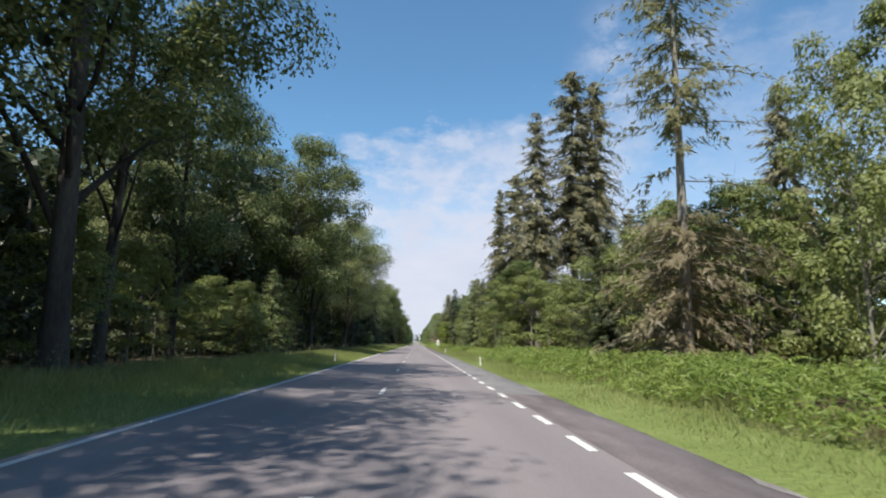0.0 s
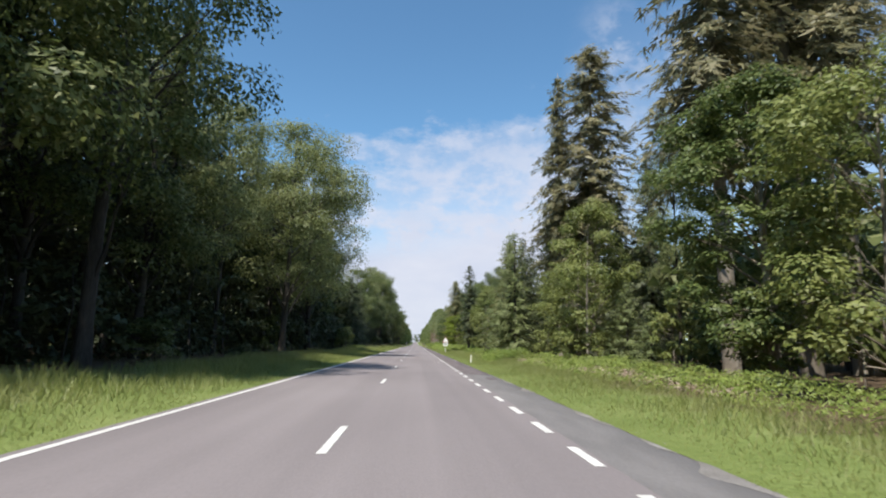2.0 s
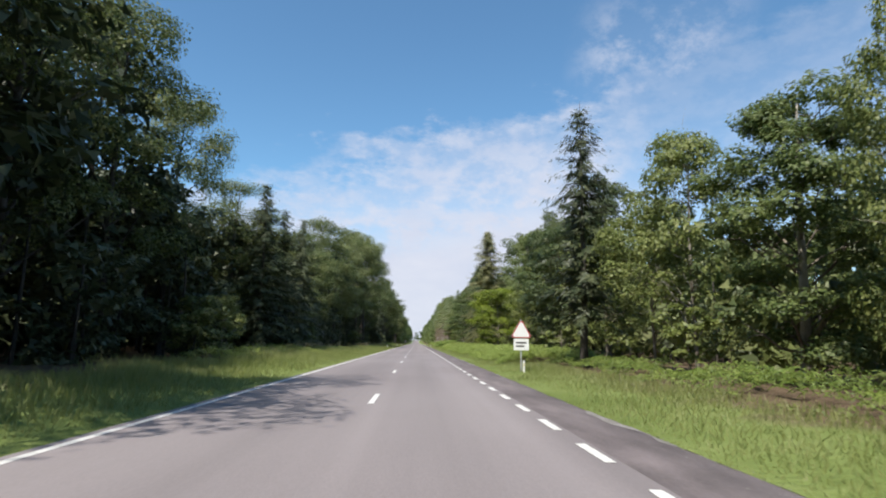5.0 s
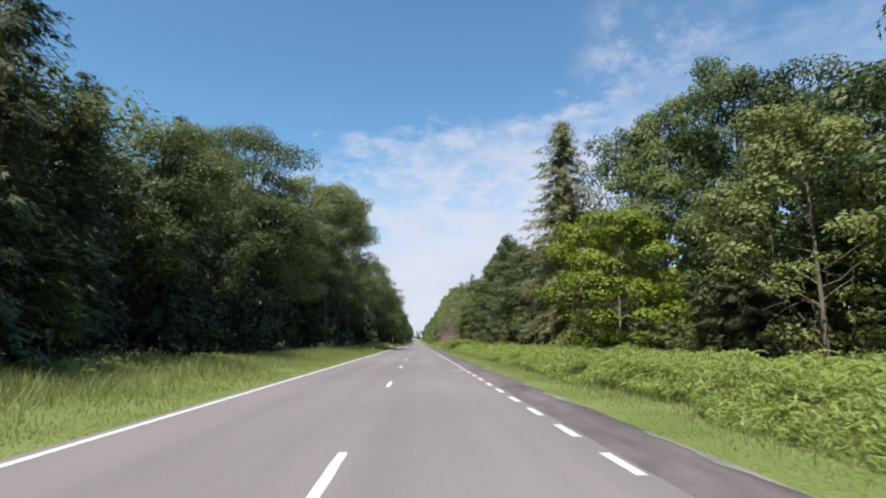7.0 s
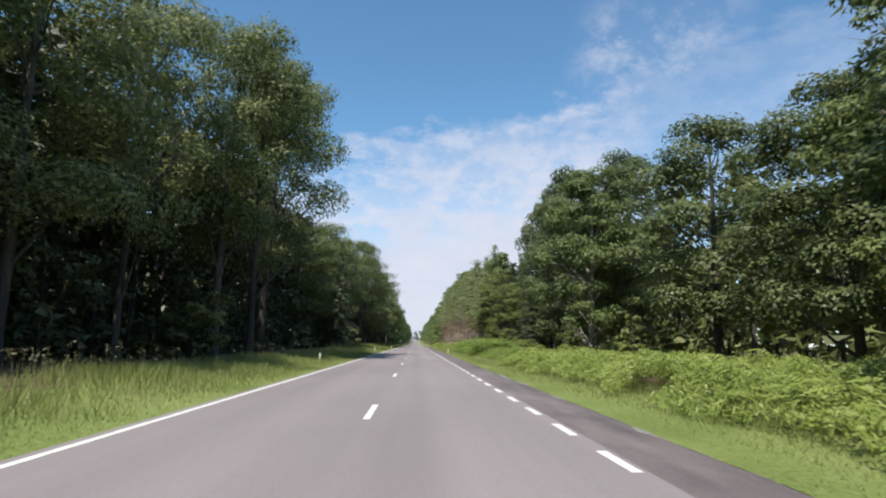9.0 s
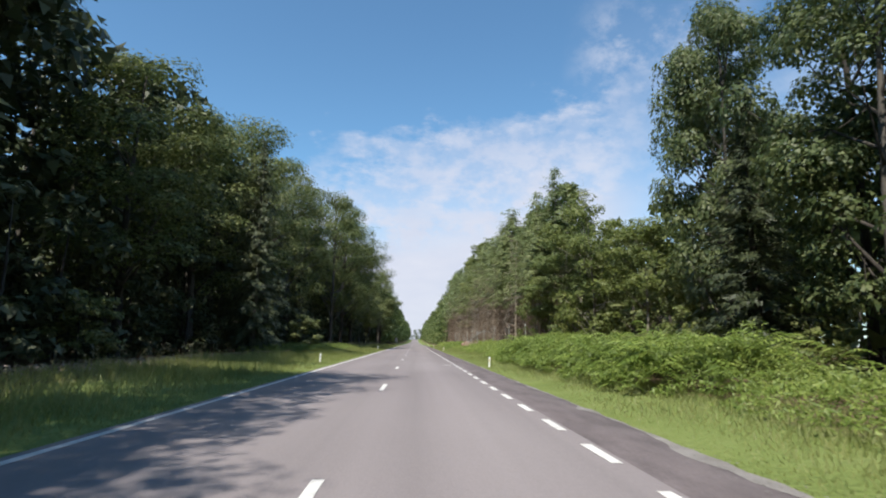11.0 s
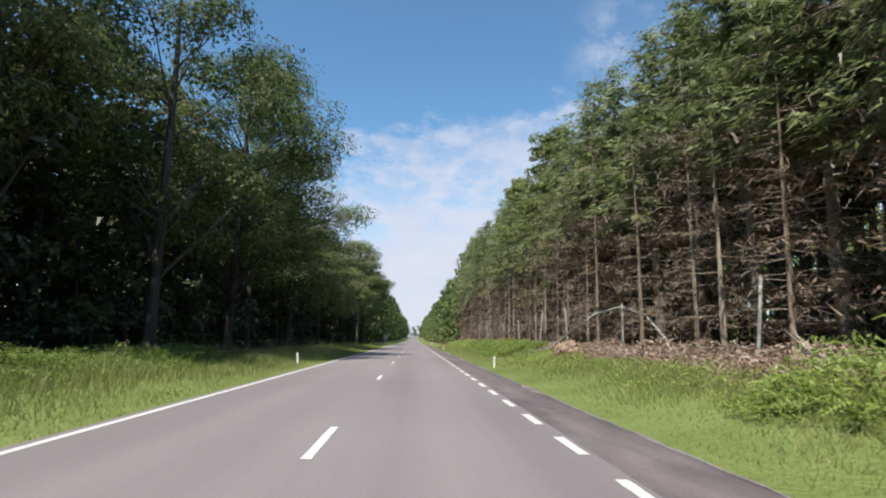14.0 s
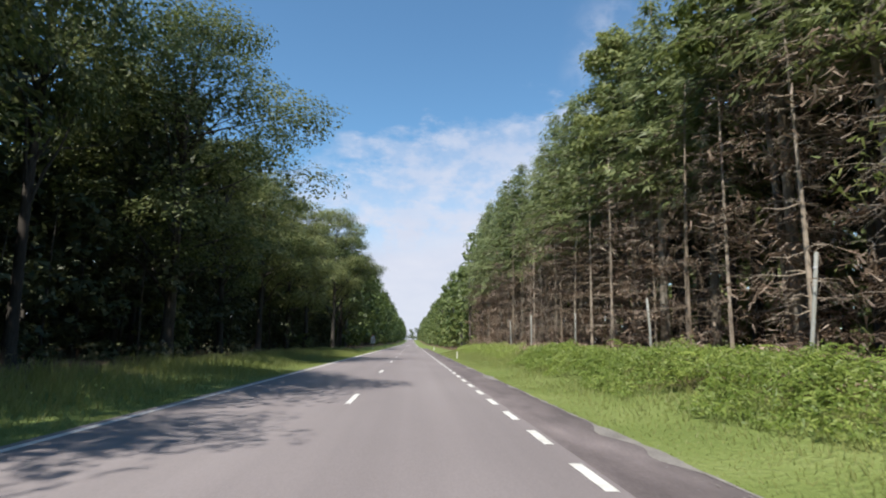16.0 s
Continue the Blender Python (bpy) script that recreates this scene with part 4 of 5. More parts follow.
for row, x0 in enumerate((-19, -25, -32)):
    step = (6.5, 7.5, 8.5)[row]
    for k in range(int(600 / step)):
        y = -40 + k * step + rnd.uniform(-2, 2)
        if 20 < y < 42 and row < 2:
            continue
        deep.append((x0 + rnd.uniform(-2, 2), y, (rnd.uniform(17.5, 20.5) if y < 148 or y > 206 else rnd.uniform(10, 12.5)) + 0.5 * row, rnd.uniform(4.8, 6.0), (6.0, 0.3, 0.2)[row]))
# dark needle colour on these crowns deepens the shade under the oaks
for name, x0, x1, count, leaf in (("trees behind the wood's edge, coloured dark for shade", -22, 0, 2300, 0.62), ("depth of the shaded wood, coloured dark for shade", -28.5, -22, 1400, 0.95), ("far depth of the shaded wood, coloured dark for shade", -60, -28.5, 1000, 1.0)):
    woods("deep_wood", [d for d in deep if x0 <= d[0] < x1], count, leaf, M_SPRUCE_SHADE, name, "trunks deep in the shaded wood", 201 + int(count), 44)
# unseen outer row, added to block sky showing through the wood
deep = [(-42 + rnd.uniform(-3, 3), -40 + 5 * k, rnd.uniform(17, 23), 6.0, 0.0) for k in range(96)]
woods("deep_wood", deep, 900, 1.5, M_SPRUCE_SHADE, "dense outer row added to close the shaded wood", "trunks on the far side of the shaded wood", 202)


# added thicket that blocks bright gaps low between the trunks
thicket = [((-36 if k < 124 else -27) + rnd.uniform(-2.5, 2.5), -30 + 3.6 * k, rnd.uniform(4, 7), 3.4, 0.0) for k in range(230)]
woods("thicket", thicket, 550, 0.62, M_SPRUCE_SHADE, "added undergrowth deep in the wood, coloured dark for shade", "thin stems of the undergrowth", 209, 16)


# undergrowth in the same dark colour, adding shade between the oak trunks
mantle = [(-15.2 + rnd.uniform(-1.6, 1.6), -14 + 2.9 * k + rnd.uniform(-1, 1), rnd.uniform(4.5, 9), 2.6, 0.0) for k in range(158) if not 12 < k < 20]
# low extra growth hides brightly lit ground in the clearing
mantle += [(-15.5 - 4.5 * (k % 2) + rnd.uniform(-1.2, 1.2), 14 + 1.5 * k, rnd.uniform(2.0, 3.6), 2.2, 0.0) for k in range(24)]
woods("undergrowth", mantle, 800, 0.36, M_SPRUCE_SHADE, "undergrowth behind the wood's edge, coloured dark for shade", "thin stems of the shaded undergrowth", 210, 18)


# ---- the sunlit side ----
for key, x, y, h, r in [
    ("beech_a", 15.7, 15.4, 13.1, 2.5), ("beech_b", 11.1, 12.1, 8.9, 1.7), ("oak_b", 19, -14, 16, 5), ("spruce_fade", 11.8, 22.5, 22, 4.4), ("beech_a", 16.5, 26, 9.6, 3.4), ("spruce_tall_b", 22.8, 32.1, 17.9, 3.2),
    ("beech_b", 14.3, 30.6, 9.6, 3.7), ("beech_a", 17, 34, 9.6, 3.8), ("spruce_dark", 14.1, 38.7, 9.7, 3.2), ("spruce_dark", 19.2, 42.8, 11.2, 3.6), ("beech_b", 14, 45.6, 8.6, 2.9), ("spruce_tall_b", 23.6, 49.8, 14.9, 4.6),
    ("spruce_dark_b", 22.8, 53.6, 16.3, 3.2), ("beech_a", 14.4, 49.5, 6.9, 2.6), ("beech_b", 12.2, 56.5, 8.5, 3.3), ("maple", 12.4, 61.2, 10.2, 3.7), ("spruce_tall_b", 25.6, 64.1, 17.5, 2.4), ("spruce_tall_b", 23.8, 60.8, 16.1, 3.1),
    ("spruce_tall_a", 21.1, 72.1, 38.3, 6.4), ("spruce_tall_a", 24.3, 72.8, 37.3, 4.9), ("spruce_tall_b", 15.7, 69.8, 31.6, 4.8), ("spruce_tall_a", 17.7, 95.9, 30.6, 6.5), ("spruce_tall_b", 15, 98.3, 29, 3.8), ("spruce_dark", 15.8, 95.4, 15.1, 3.2),
    ("spruce_dark", 17.6, 99, 17, 3.4), ("spruce_young", 12.2, 73.5, 4.8, 1.8), ("spruce_young", 11.2, 68, 3.2, 1.4), ("beech_a", 11.6, 78.5, 10.5, 3), ("beech_b", 12.5, 84, 7.5, 3), ("beech_a", 13, 89, 8, 3),
    ("oak_c", 20.4, 84.9, 19.2, 2.6), ("spruce_dark", 20.6, 90, 18.7, 3.7), ("spruce_dark_b", 19, 93, 15, 3), ("spruce_young", 10.5, 101.5, 12.9, 3.6), ("spruce_young", 10.8, 100, 12.9, 4.1), ("spruce_dark", 13.5, 110, 14, 3),
    ("spruce_dark_b", 15.5, 115.3, 14.3, 2.9), ("spruce_pale", 13.3, 118.3, 14.9, 3.4), ("spruce_young", 11.2, 112.6, 6.8, 3.2), ("spruce_dark_b", 16.9, 109.1, 18.6, 5), ("beech_b", 13.4, 123.6, 11, 2), ("maple", 14.2, 129.7, 10.6, 3.7),
    ("beech_a", 12.4, 133.8, 10.8, 3.1), ("spruce_dark_b", 10, 141.5, 15.2, 3.3), ("beech_b", 12.4, 138, 9, 3.2), ("beech_b", 14, 150, 10, 3.5), ("oak_shade_a", 14.6, 160.5, 13.0, 4.8), ("oak_shade_b", 14.7, 165.7, 11.9, 3.7),
    ("oak_shade_b", 19.2, 164.8, 17.9, 4.3), ("beech_a", 13.4, 164, 9.5, 2.2), ("beech_a", 14.5, 173.1, 10, 3.6), ("oak_shade_c", 20.3, 175.5, 12.5, 5.2), ("oak_shade_a", 19.8, 180.6, 15.3, 3.9), ("oak_shade_b", 16.9, 181.6, 15.5, 3.8),
    ("oak_shade_c", 19.2, 188.3, 19.1, 3.9), ("spruce_dark_b", 15, 179, 9, 3), ("round", 11.2, 183.5, 8.2, 3.9), ("maple", 15.7, 188.3, 16.2, 3.7), ("spruce_pale", 11.2, 194.6, 17.9, 4.1), ("oak_shade_a", 17.2, 196, 18, 4.4),
    ("maple", 15, 201, 12.5, 4), ("oak_shade_b", 10.8, 204.2, 9.4, 4.2), ("maple", 14.6, 210.7, 12, 3.1), ("oak_shade_b", 14, 213.6, 10, 3.4), ("oak_shade_b", 13.2, 220.1, 11.1, 3.7), ("maple", 10.9, 230.1, 11.8, 3.3),
    ("oak_shade_b", 13.4, 232, 12.8, 3.6), ("oak_shade_b", 16.1, 237.5, 15.7, 3.9), ("oak_shade_c", 14, 247.1, 14.6, 4.3), ("oak_shade_a", 15.1, 256, 15.8, 3.9), ("oak_shade_b", 16.3, 266.9, 19, 3.4), ("oak_shade_c", 18.2, 270.9, 21.1, 4.4),
    ("oak_shade_a", 18.2, 261, 21.6, 4.2), ("spruce_dark", 14.5, 262, 12, 3.3), ("beech_a", 15.9, 276.6, 9.4, 3.9), ("maple", 13.7, 284.8, 9.8, 4.7), ("beech_b", 13.4, 279.9, 11.7, 3.6), ("plant_a", 13.6, 291.5, 17.5, 3), ("plant_c", 12.6, 295, 16, 2.8),
    ("beech_a", 10.9, 288, 6.5, 1.7), ("plant_c", 12.9, 302.3, 13.1, 3.5), ("plant_c", 11.4, 306.6, 13.5, 2.4), ("high", 12.6, 344, 19, 3.6), ("high", 13, 357, 18, 3.2),
]:
    plant(key, x, y, h, r)
# plantation rows behind the low bank, with dead trunks in front of them
for k in range(26):
    y = 297 + 3.4 * k + rnd.uniform(-0.9, 0.9)
    if y < 308 and k % 2:
        continue
    plant(("dead_a", "dead_b")[k % 2], 11.4 + rnd.uniform(-0.5, 0.7), y, rnd.uniform(9.5, 13.5), rnd.uniform(1.5, 2.3))
for k in range(34):
    y = 292 + 4.0 * k + rnd.uniform(-0.9, 0.9)
    x = 12.7 + rnd.uniform(-0.5, 0.5) if 306 < y < 358 else 12.4 + rnd.uniform(-0.6, 0.6)
    plant(PLANTED[k % 3], x, y, rnd.uniform(16, 18) + max(0, y - 345) * 0.06 if y > 306 else rnd.uniform(11, 13.5), rnd.uniform(3.0, 3.7) if y > 306 else rnd.uniform(2.3, 3.1))
deep = [(14.6 + rnd.uniform(-0.9, 0.9), 292 + 2.9 * k + rnd.uniform(-1, 1), rnd.uniform(14.5, 17), 2.2, 7.5) for k in range(48)]
woods("plantation_depth", deep, 900, 0.42, M_YOUNG, "green tops of the second row of plantation spruces", "thin trunks of the second plantation row", 208, 30, True)
deep = []
for row, x0 in enumerate((23, 29, 36)):
    step = (7.0, 8.0, 9.0)[row]
    for k in range(int(480 / step)):
        y = -40 + k * step + rnd.uniform(-2, 2)
        lower = 7.5 if y < 150 and row == 0 else 11.5 if y < 318 else 16.5
        deep.append((x0 + rnd.uniform(-2, 2), y, rnd.uniform(lower, lower + 3), rnd.uniform(4.2, 5.4), 0.3))
woods("deep_wood", deep, 560, 0.85, M_OAK, "green depth of the wood behind the verge", "trunks deep in the wood behind the verge", 203)
# needles darker than in the front rows, to read as shaded depth
deep = [((16.8, 19.8, 23.0)[k % 3] + rnd.uniform(-0.8, 0.8), 310 + 1.4 * k, rnd.uniform(15.5, 18.5), 2.8, 6.5) for k in range(92)]
woods("deep_plantation", deep, 1200, 0.55, M_SPRUCE_SHADE, "dark shaded depth of the spruce plantation", "thin trunks deep in the plantation", 204, 30, True)
# unseen outer row on the sunlit side, added to close gaps
deep = [(46 + rnd.uniform(-3, 3), -40 + 8 * k, rnd.uniform(13, 16), 6.0, 0.2) for k in range(62)]
woods("deep_wood", deep, 800, 1.5, M_OAK, "dense far side of the wood behind the verge", "trunks on the far side of the wood behind the verge", 205)
for i in range(26):
    plant("sapling", rnd.uniform(10.5, 13), 40 + 9 * i + rnd.uniform(-3, 3), rnd.uniform(1.6, 3.2), rnd.uniform(0.8, 1.4))

# ---- the avenue running on to the horizon ----
left_row, right_row = [], []
for k in range(88):
    y = 434 + 8 * k + rnd.uniform(-3, 3)
    left_row.append((-12.5 + rnd.uniform(-1, 1), y, rnd.uniform(18, 23), 5.6, 0.8))
    right_row.append((12.5 + rnd.uniform(-1, 1), y, rnd.uniform(17, 23), 4.2, 0.6))
    if y < 650:
        left_row.append((-20 + rnd.uniform(-2, 2), y, rnd.uniform(15, 19), 5.5, 0.8))
        right_row.append((20 + rnd.uniform(-2, 2), y, rnd.uniform(13, 17), 5.5, 0.8))
for k in range(12):
    left_row.append((-30 + 5.6 * k + (3 if k > 4 else -2), 985 + rnd.uniform(-8, 8), rnd.uniform(10, 15), 6.8, 0.0))
woods("far_wood", left_row, 750, 0.92, M_LEAFY, "distant trees lining the road towards the horizon", "distant trunks beside the road", 206)
woods("far_wood", right_row, 750, 0.80, M_LEAFY, "distant sunlit spruces lining the road towards the horizon", "distant trunks beside the sunlit verge", 207, 34, True)


# ---- marker posts and signs ----
def marker_post(x, y, lean, label, amber):
    """A flat white plastic post with a slanted top and a reflector let into each face."""
    post = new("marker_post")
    bm = bmesh.new()
    v = []
    for z, w, d in ((-0.15, 0.052, 0.030), (0.55, 0.052, 0.030)):
        ring = [(-w, -d * 0.6), (-w * 0.7, -d), (w * 0.7, -d), (w, -d * 0.6), (w, d * 0.6), (w * 0.7, d), (-w * 0.7, d), (-w, d * 0.6)]
        v.append([bm.verts.new((a, b, z)) for a, b in ring])
    v.append([bm.verts.new((a.co.x * 0.96, a.co.y * 0.9, 0.70 - 0.22 * (a.co.x + 0.052))) for a in v[1]])
    for lo, hi in zip(v, v[1:]):
        for i in range(8):
            bm.faces.new((lo[i], lo[(i + 1) % 8], hi[(i + 1) % 8], hi[i]))
    bm.faces.new(v[2])
    part("body", bm, M_POST, post, "white plastic post body")
    for s in (-1, 1):
        bm = box(bmesh.new(), 0.005 - 0.017, 0.005 + 0.017, s * 0.0315 - 0.004, s * 0.0315 + 0.004, 0.40, 0.56, 0.003)
        part("reflector", bm, M_AMBER if amber == (s > 0) else M_REFLECT, post, "small rectangular reflector")
    post.matrix_basis = Matrix.Translation((x, y, bank_height(x, y) - 0.06)) @ Euler((radians(lean[0]), radians(lean[1]), random.uniform(-0.2, 0.2))).to_matrix().to_4x4() @ Matrix.Scale(0.88, 4)
    tagged(post, label, "marker post", "roadside marker posts")
    return post


for x, y, lean in [(4.91, 36.1, (2, -3)), (5.1, 85.9, (0, 2)), (5.8, 136.6, (0, 0)), (4.9, 271.4, (1, 3)), (5.0, 324.9, (0, 1)), (5.1, 376, (0, 0)), (4.95, 424, (0, 0))]:
    marker_post(x, y, lean, "white plastic marker post standing in short verge grass", False)
for x, y, lean in [(-4.65, 39.4, (0, 1)), (-5.3, 234.5, (0, -1)), (-4.6, 273.6, (0, 2)), (-4.65, 326.3, (1, -4))]:
    marker_post(x, y, lean, "white plastic marker post in tall grass below the wood", True)


def warning_sign(x, y, facing, label):
    """A steel pole with a triangular sign above a rectangular plate."""
    sign = new("warning_sign")
    bm = bmesh.new()
    bmesh.ops.create_cone(bm, cap_ends=True, segments=12, radius1=0.035, radius2=0.035, depth=2.9, matrix=Matrix.Translation((0, 0.05, 0.95)))
    part("pole", bm, M_STEEL, sign, "round galvanised steel pole")

    def triangle(size, y0, y1, zc):
        bm = bmesh.new()
        front, back = [], []
        for k in range(3):
            for off in (-0.12, 0.12):
                w = math.pi / 2 + 2 * math.pi * k / 3 + off
                front.append(bm.verts.new((size * math.cos(w), y0, zc + size * math.sin(w))))
                back.append(bm.verts.new((size * math.cos(w), y1, zc + size * math.sin(w))))
        bm.faces.new(front)
        bm.faces.new(back[::-1])
        for i in range(6):
            bm.faces.new((front[i], back[i], back[(i + 1) % 6], front[(i + 1) % 6]))
        return bm

    plate = part("triangle_plate", triangle(0.50, -0.012, 0.012, 1.86), M_STEEL, sign, "triangular metal plate")
    part("border", triangle(0.49, -0.018, -0.0125, 1.86), M_RED, plate, "red triangular border")
    part("field", triangle(0.43, -0.024, -0.0185, 1.86), M_SIGN, plate, "white triangular field")
    lower = part("lower_plate", box(bmesh.new(), -0.36, 0.36, -0.012, 0.012, 0.98, 1.52, 0.01), M_SIGN, sign, "pale rectangular plate")
    for k in range(2):
        part("bar", box(bmesh.new(), -0.24, 0.24 - 0.1 * k, -0.017, -0.0125, 1.30 - 0.16 * k, 1.37 - 0.16 * k), M_BLACK, lower, "dark bar of unreadable writing")
    sign.matrix_basis = pose(x, y, bank_height(x, y), 0, 0, facing)
    return tagged(sign, label, "road sign", "road signs")


warning_sign(5.86, 137.6, 0, "triangular warning sign above a pale rectangular plate")
warning_sign(-5.2, 424, 0, "small white triangular road sign on a steel pole")


def road_mark(x, y):
    """Small painted marking across the lane's edge, too worn to read: bars over an underline."""
    mark = new("road_mark")
    for k, (a, b) in enumerate(((-0.23, -0.13), (-0.09, 0.01), (0.09, 0.21))):
        part("bar", box(bmesh.new(), a, b, -0.03, 0.20, 0, 0.003), M_PAINT, mark)
    part("underline", box(bmesh.new(), -0.13, 0.23, -0.14, -0.09, 0, 0.003), M_PAINT, mark)
    mark.location = (x, y, road_z(x, y) + 0.003)
    tagged(mark, "small worn white painted marking on the asphalt", "road marking", "painted distance marks")


for x, y in ((2.68, 85.2), (2.70, 181.2), (2.66, 272.2)):
    road_mark(x, y)


# ---- along the thinned plantation ----
def stake(x, y, h, lean):
    st = new("stake")
    wood = Wood()
    tip = (math.sin(radians(lean[0])) * h, math.sin(radians(lean[1])) * h, h)
    mid = (tip[0] * 0.5 + 0.02, tip[1] * 0.5 - 0.015, h * 0.5)
    wood.tube([(0, 0, -0.3), mid, tip, (tip[0], tip[1], h + 0.02)], [0.055, 0.05, 0.045, 0.03], 8)
    me = wood.mesh("stake", M_STAKE)
    under(new("shaft", me), st, "weathered pale round wooden shaft")
    band = Wood()
    band.tube([(tip[0] * 0.86, tip[1] * 0.86, h * 0.86), (tip[0] * 0.88, tip[1] * 0.88, h * 0.88)], [0.052, 0.052], 8)
    under(new("wire_loop", band.mesh("wire_loop", M_STEEL)), st, "loop of old fence wire")
    st.location = (x, y, bank_height(x, y))
    tagged(st, "weathered pale fence stake standing before dead spruces", "fence stake", "old fence stakes")


for k, y in enumerate((291.5, 302.0, 312.4, 323.2, 333.5, 340.2, 349.6, 361.0, 371.5, 382.0)):
    stake(10.7 + 0.25 * math.sin(k * 2.1), y, 2.5 + 0.25 * math.sin(k * 1.7), ((1, 2), (0, -1), (8, 2), (1, 1), (-3, 2), (6, -4), (-2, 0), (2, 3), (0, 0), (-2, 1))[k])


def fallen_tree():
    """A thin dead tree bent over into an arch, its top lying on the bank."""
    tree, wood, twigs = new("fallen_tree"), Wood(), Wood()
    g = bank_height(7.6, 328)
    pts = [Vector(p) for p in ((12.1, 320.6, 0.0), (12.05, 321.6, 1.5), (11.8, 323.2, 2.6), (11.3, 324.8, 3.05), (10.4, 326.2, 2.75), (9.4, 327.2, 1.85), (8.4, 327.9, 0.95), (7.6, 328.4, g + 0.2))]
    rad = [0.060, 0.055, 0.050, 0.046, 0.041, 0.034, 0.025, 0.010]
    wood.tube(pts, rad, 7)
    under(new("trunk", wood.mesh("trunk", M_STAKE)), tree)
    rng = random.Random(3)
    for i in range(34):
        t = rng.uniform(2.5, 6.6)
        k = int(t)
        b = pts[k].lerp(pts[k + 1], t - k)
        ln = rng.uniform(0.5, 1.6)
        e = b + Vector((rng.uniform(-0.8, 0.3), rng.uniform(-0.1, 0.9), rng.uniform(-0.8, 0.15))).normalized() * ln
        e.z = max(e.z, g + 0.05)
        twigs.tube([b, b.lerp(e, 0.5) + Vector((0, 0, 0.1)), e], [0.015, 0.010, 0.003], 4)
    under(new("brushwood", twigs.mesh("brushwood", M_STAKE)), tree)
    tagged(tree, "thin dead tree bent over into an arch onto the bank", "fallen tree")


fallen_tree()


def stump():
    """A torn-out root stump on a heap of brown earth."""
    root = new("tree_stump")
    bm = bmesh.new()
    bmesh.ops.create_icosphere(bm, subdivisions=4, radius=1.0)
    for vtx in bm.verts:
        p = vtx.co.copy()
        k = 1 + 0.30 * noise.noise(p * 1.7) + 0.20 * noise.noise(p * 4.5) + 0.12 * noise.noise(p * 11)
        vtx.co = Vector((p.x * 0.85 * k, p.y * 0.75 * k, p.z * 0.55 * k))
    part("root_plate", bm, M_STUMP, root, "torn reddish-brown root plate")
    wood = Wood()
    rng = random.Random(8)
    for i in range(16):
        w = rng.uniform(0, 6.28)
        o = Vector((math.cos(w), math.sin(w), 0))
        a = o * 0.55 + Vector((0, 0, rng.uniform(-0.1, 0.3)))
        b = o * rng.uniform(0.9, 1.35) + Vector((0, 0, rng.uniform(-0.55, 0.4)))
        wood.tube([a, a.lerp(b, 0.5) + Vector((0, 0, 0.06)), b], [0.07, 0.045, 0.012], 5)
    under(new("roots", wood.mesh("roots", M_STUMP)), root, "broken brown roots")
    core = Wood()
    core.tube([(-0.15, -0.55, -0.55), (-0.1, -0.6, 0.0), (-0.12, -0.55, 0.35)], [0.16, 0.13, 0.10], 8)
    under(new("broken_trunk", core.mesh("broken_trunk", M_PALEBARK)), root, "pale splintered wood")
    root.matrix_basis = Matrix.Translation((7.95, 322.4, bank_height(7.95, 322.4) + 0.36)) @ Matrix.Diagonal((0.60, 0.58, 0.84, 1))
    tagged(root, "torn brown tree stump on the earth bank", "tree stump")


stump()

# dead twigs, dry fronds and bark on the bank and below the wood
rng = np.random.default_rng(77)


def litter(name, x0, x1, y0, y1, n, label, heap_up=0.0):
    x, y = rng.uniform(x0, x1, n), rng.uniform(y0, y1, n)
    heap = 0.16 + heap_up * np.clip(1 - np.abs(x - 0.5 * (x0 + x1)) / (0.5 * (x1 - x0)), 0, 1) * np.array([0.6 + 0.8 * noise.noise((a * 0.5, b * 0.5, 21)) for a, b in zip(x, y)])
    at = np.stack([x, y, heights(x, y) + rng.uniform(0.0, 1.0, n) * np.maximum(heap, 0.05)], axis=1)
    tagged(new(name, soup(name, leaves(rng, at, np.tile([0.0, -0.3, 0.9], (n, 1)), 0.22, 0.05, 0.55), M_LITTER)), label, "forest litter", kind="stuff")


litter("dry_litter", 8.4, 12.8, 296, 400, 48000, "brown needles, twigs and dry fronds on the bank", 0.55)
litter("dry_litter", -12.5, -8.8, 255, 345, 7000, "brown twigs and dry leaves below the dark wood")
litter("dry_litter", 8.5, 12.0, 58, 92, 3500, "dry brown fronds among low bracken")


def branch_on_ground(x, y, length, turn, label):
    ob, wood = new("fallen_branch"), Wood()
    r = random.Random(int(x * 10 + y))
    pts = [Vector((0, 0, 0.03)), Vector((length * 0.4, 0.1, 0.14)), Vector((length * 0.75, -0.05, 0.30)), Vector((length, 0.1, 0.42))]
    wood.tube(pts, [0.05, 0.04, 0.028, 0.008], 6)
    under(new("limb", wood.mesh("limb", M_DEADWOOD)), ob)
    tw = Wood()
    for i in range(7):
        t = r.uniform(0.6, 2.7)
        b = pts[int(t)].lerp(pts[int(t) + 1], t - int(t))
        e = b + Vector((r.uniform(0, 0.6), r.uniform(-0.5, 0.5), r.uniform(0.0, 0.6)))
        tw.tube([b, e], [0.016, 0.004], 4)
    under(new("twigs", tw.mesh("twigs", M_DEADWOOD)), ob)
    ob.matrix_basis = pose(x, y, bank_height(x, y), 0, 0, turn)
    tagged(ob, label, "fallen branch", "fallen branches")


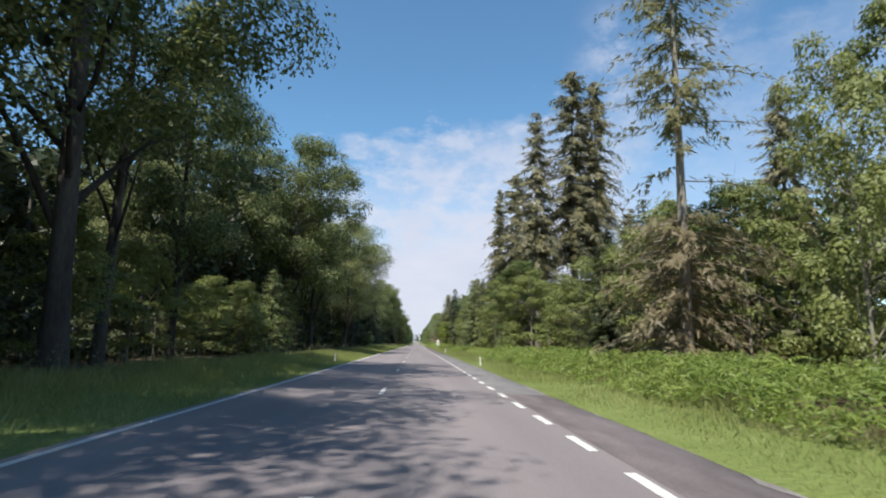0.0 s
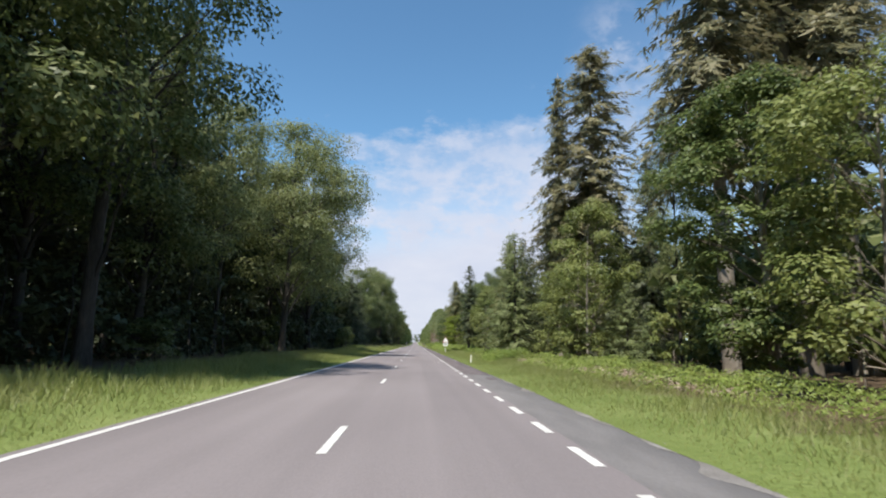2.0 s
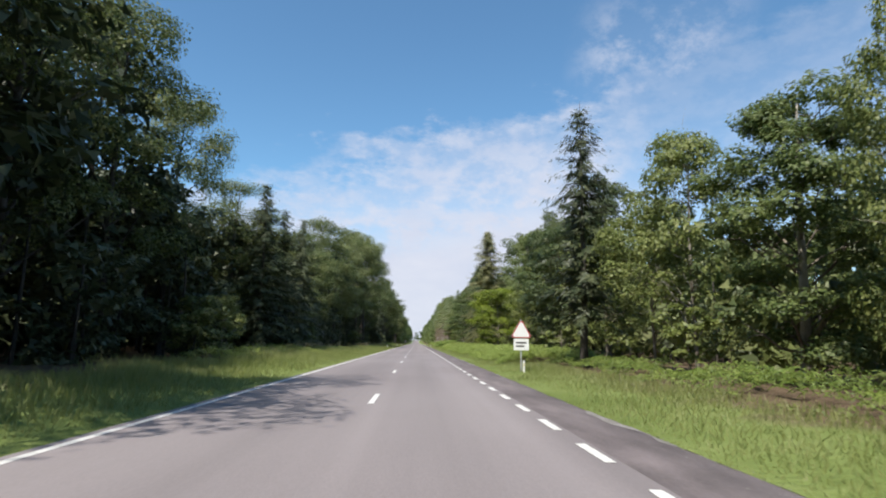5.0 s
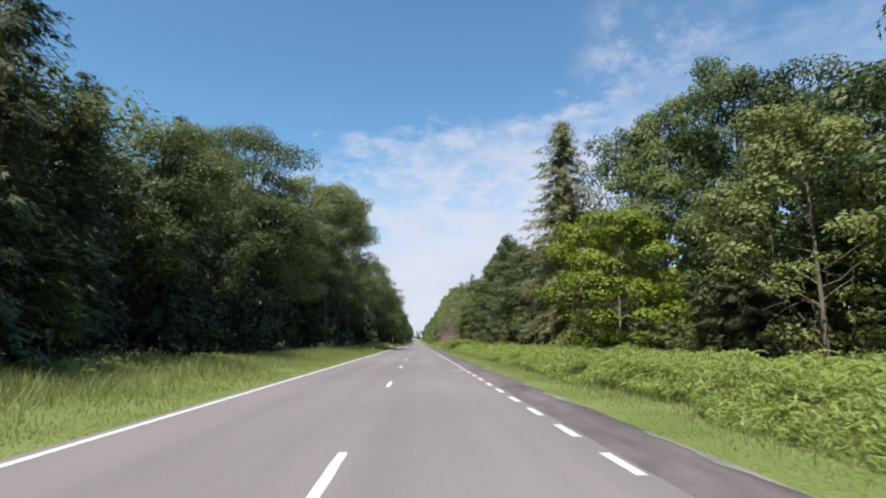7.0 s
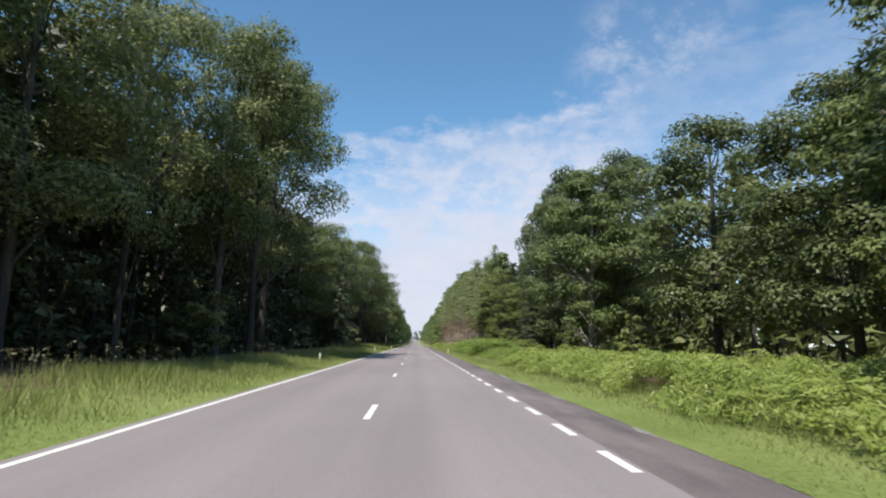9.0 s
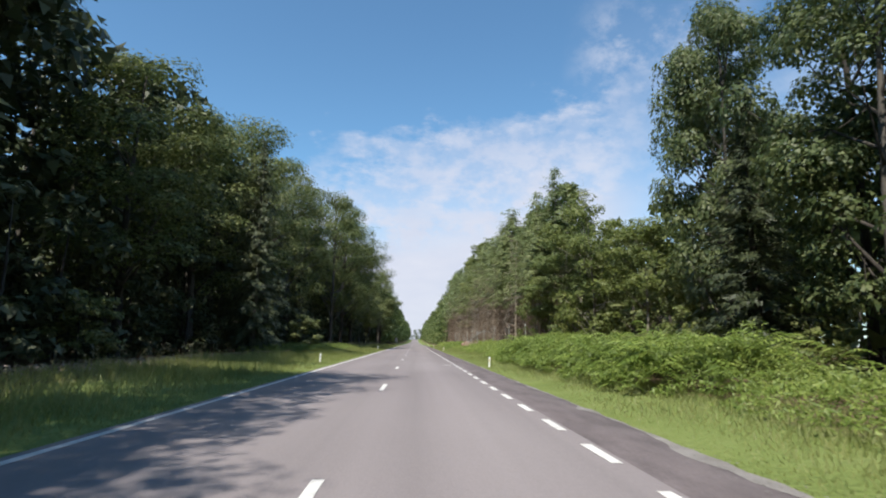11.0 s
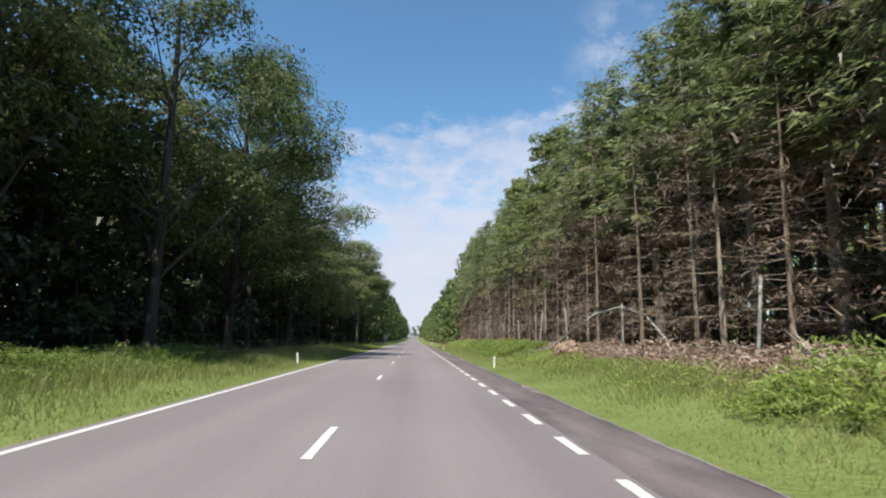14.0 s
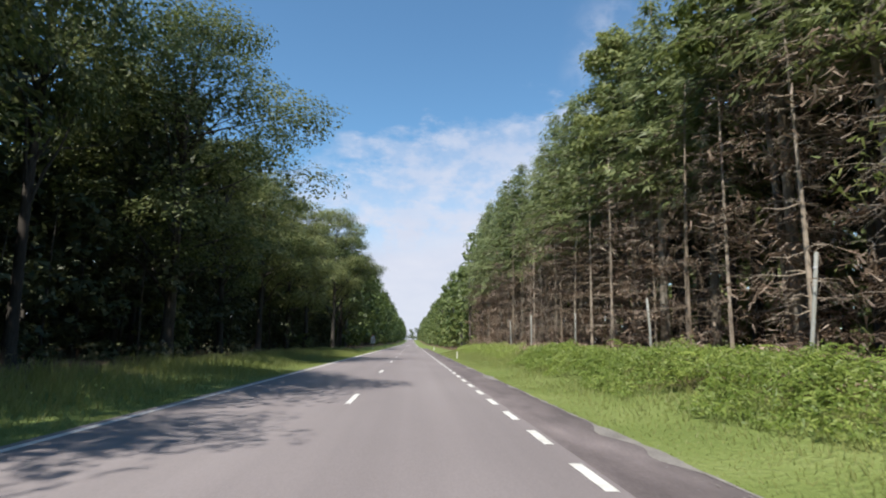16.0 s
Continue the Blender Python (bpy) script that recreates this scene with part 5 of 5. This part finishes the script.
for x, y, ln, turn in ((-9.6, 290.5, 1.6, 60), (-9.4, 297, 1.4, 100), (-9.8, 312, 1.8, 80), (-9.9, 281, 2.0, 20), (9.6, 318, 1.8, 150), (9.3, 331, 1.6, 40), (9.8, 343, 2.0, 170), (-10.2, 172, 1.6, 40), (9.6, 307, 1.7, 100)):
    branch_on_ground(x, y, ln, turn, "dry dead branch lying at the wood's edge")


def forked_tree(x, y):
    """A half-dead forked tree with long bare limbs and a few leaves left at their ends."""
    tree, rng = new("forked_tree"), np.random.default_rng(66)
    stem = Wood()
    stem.tube([(0, 0, -0.1), (0.05, 0, 1.5), (0.0, 0.1, 3.0), (-0.1, 0.1, 4.0)], [0.16, 0.13, 0.115, 0.11], 9)
    under(new("trunk", stem.mesh("trunk", M_PALEBARK)), tree, "pale grey-brown trunk")
    forks = [[(-0.1, 0.1, 3.9), (-0.45, 0.2, 5.4), (-0.7, 0.1, 7.4), (-0.8, 0.4, 10.5)], [(-0.08, 0.1, 3.9), (0.25, 0.2, 5.2), (0.3, 0.4, 7.5), (0.5, 0.3, 11.0)], [(-0.55, -0.35, 0.0), (-0.75, -0.3, 3.0), (-1.1, -0.1, 6.2), (-1.5, 0.2, 9.5)]]
    for pts in forks:
        w = Wood()
        w.tube(pts, [0.075, 0.062, 0.045, 0.015], 7)
        under(new("stem", w.mesh("stem", M_PALEBARK)), tree)
    tips = []
    for start, end in (((-1.0, 0, 5.4), (-4.2, 1.6, 5.9)), ((-0.6, 0.1, 6.2), (-4.6, 2.2, 8.0)), ((-1.2, 0, 6.6), (-3.8, 1.0, 6.4)), ((-0.5, 0.2, 4.9), (-3.6, 1.8, 3.7)), ((-0.7, 0.1, 7.2), (-3.0, -0.8, 8.6)), ((0.3, 0.4, 7.2), (1.8, -1.2, 8.8)), ((-0.8, 0.3, 8.8), (-2.6, 1.0, 9.6))):
        a, b = np.array(start), np.array(end)
        w = Wood()
        w.tube([a, a * 0.6 + b * 0.4 + [0, 0, 0.35], a * 0.25 + b * 0.75 + [0, 0, 0.25], b], [0.045, 0.034, 0.022, 0.006], 5)
        limb = under(new("limb", w.mesh("limb", M_PALEBARK)), tree)
        tw = Wood()
        for i in range(14):
            t = rng.uniform(0.25, 1.0)
            p = a * (1 - t) + b * t + np.array([0, 0, 0.3 * (1 - t) * t * 4])
            q = p + (b - a) * 0.10 + rng.normal(0, 0.35, 3) + np.array([0, 0, -0.25])
            tw.tube([p, (p + q) / 2 + [0, 0, 0.05], q], [0.012, 0.008, 0.003], 3)
            if t > 0.55:
                tips.append(q)
        tagged(under(new("twig_spray", tw.mesh("twig_spray", M_PALEBARK)), limb), kind="stuff")
    tips = np.repeat(np.array(tips), 26, axis=0) + rng.normal(0, 0.20, (26 * len(tips), 3))
    under(new("crown", soup("crown", leaves(rng, tips, np.tile([-0.2, -0.3, 0.6], (len(tips), 1)), 0.17, 0.05, 0.6, 0.5), M_BEECH)), tree, "sparse yellow-green drooping leaves")
    tree.location = (x, y, bank_height(x, y) - 0.05)
    tagged(tree, "forked half-dead tree with long bare limbs behind the bank", "tree")


forked_tree(12.7, 333.6)
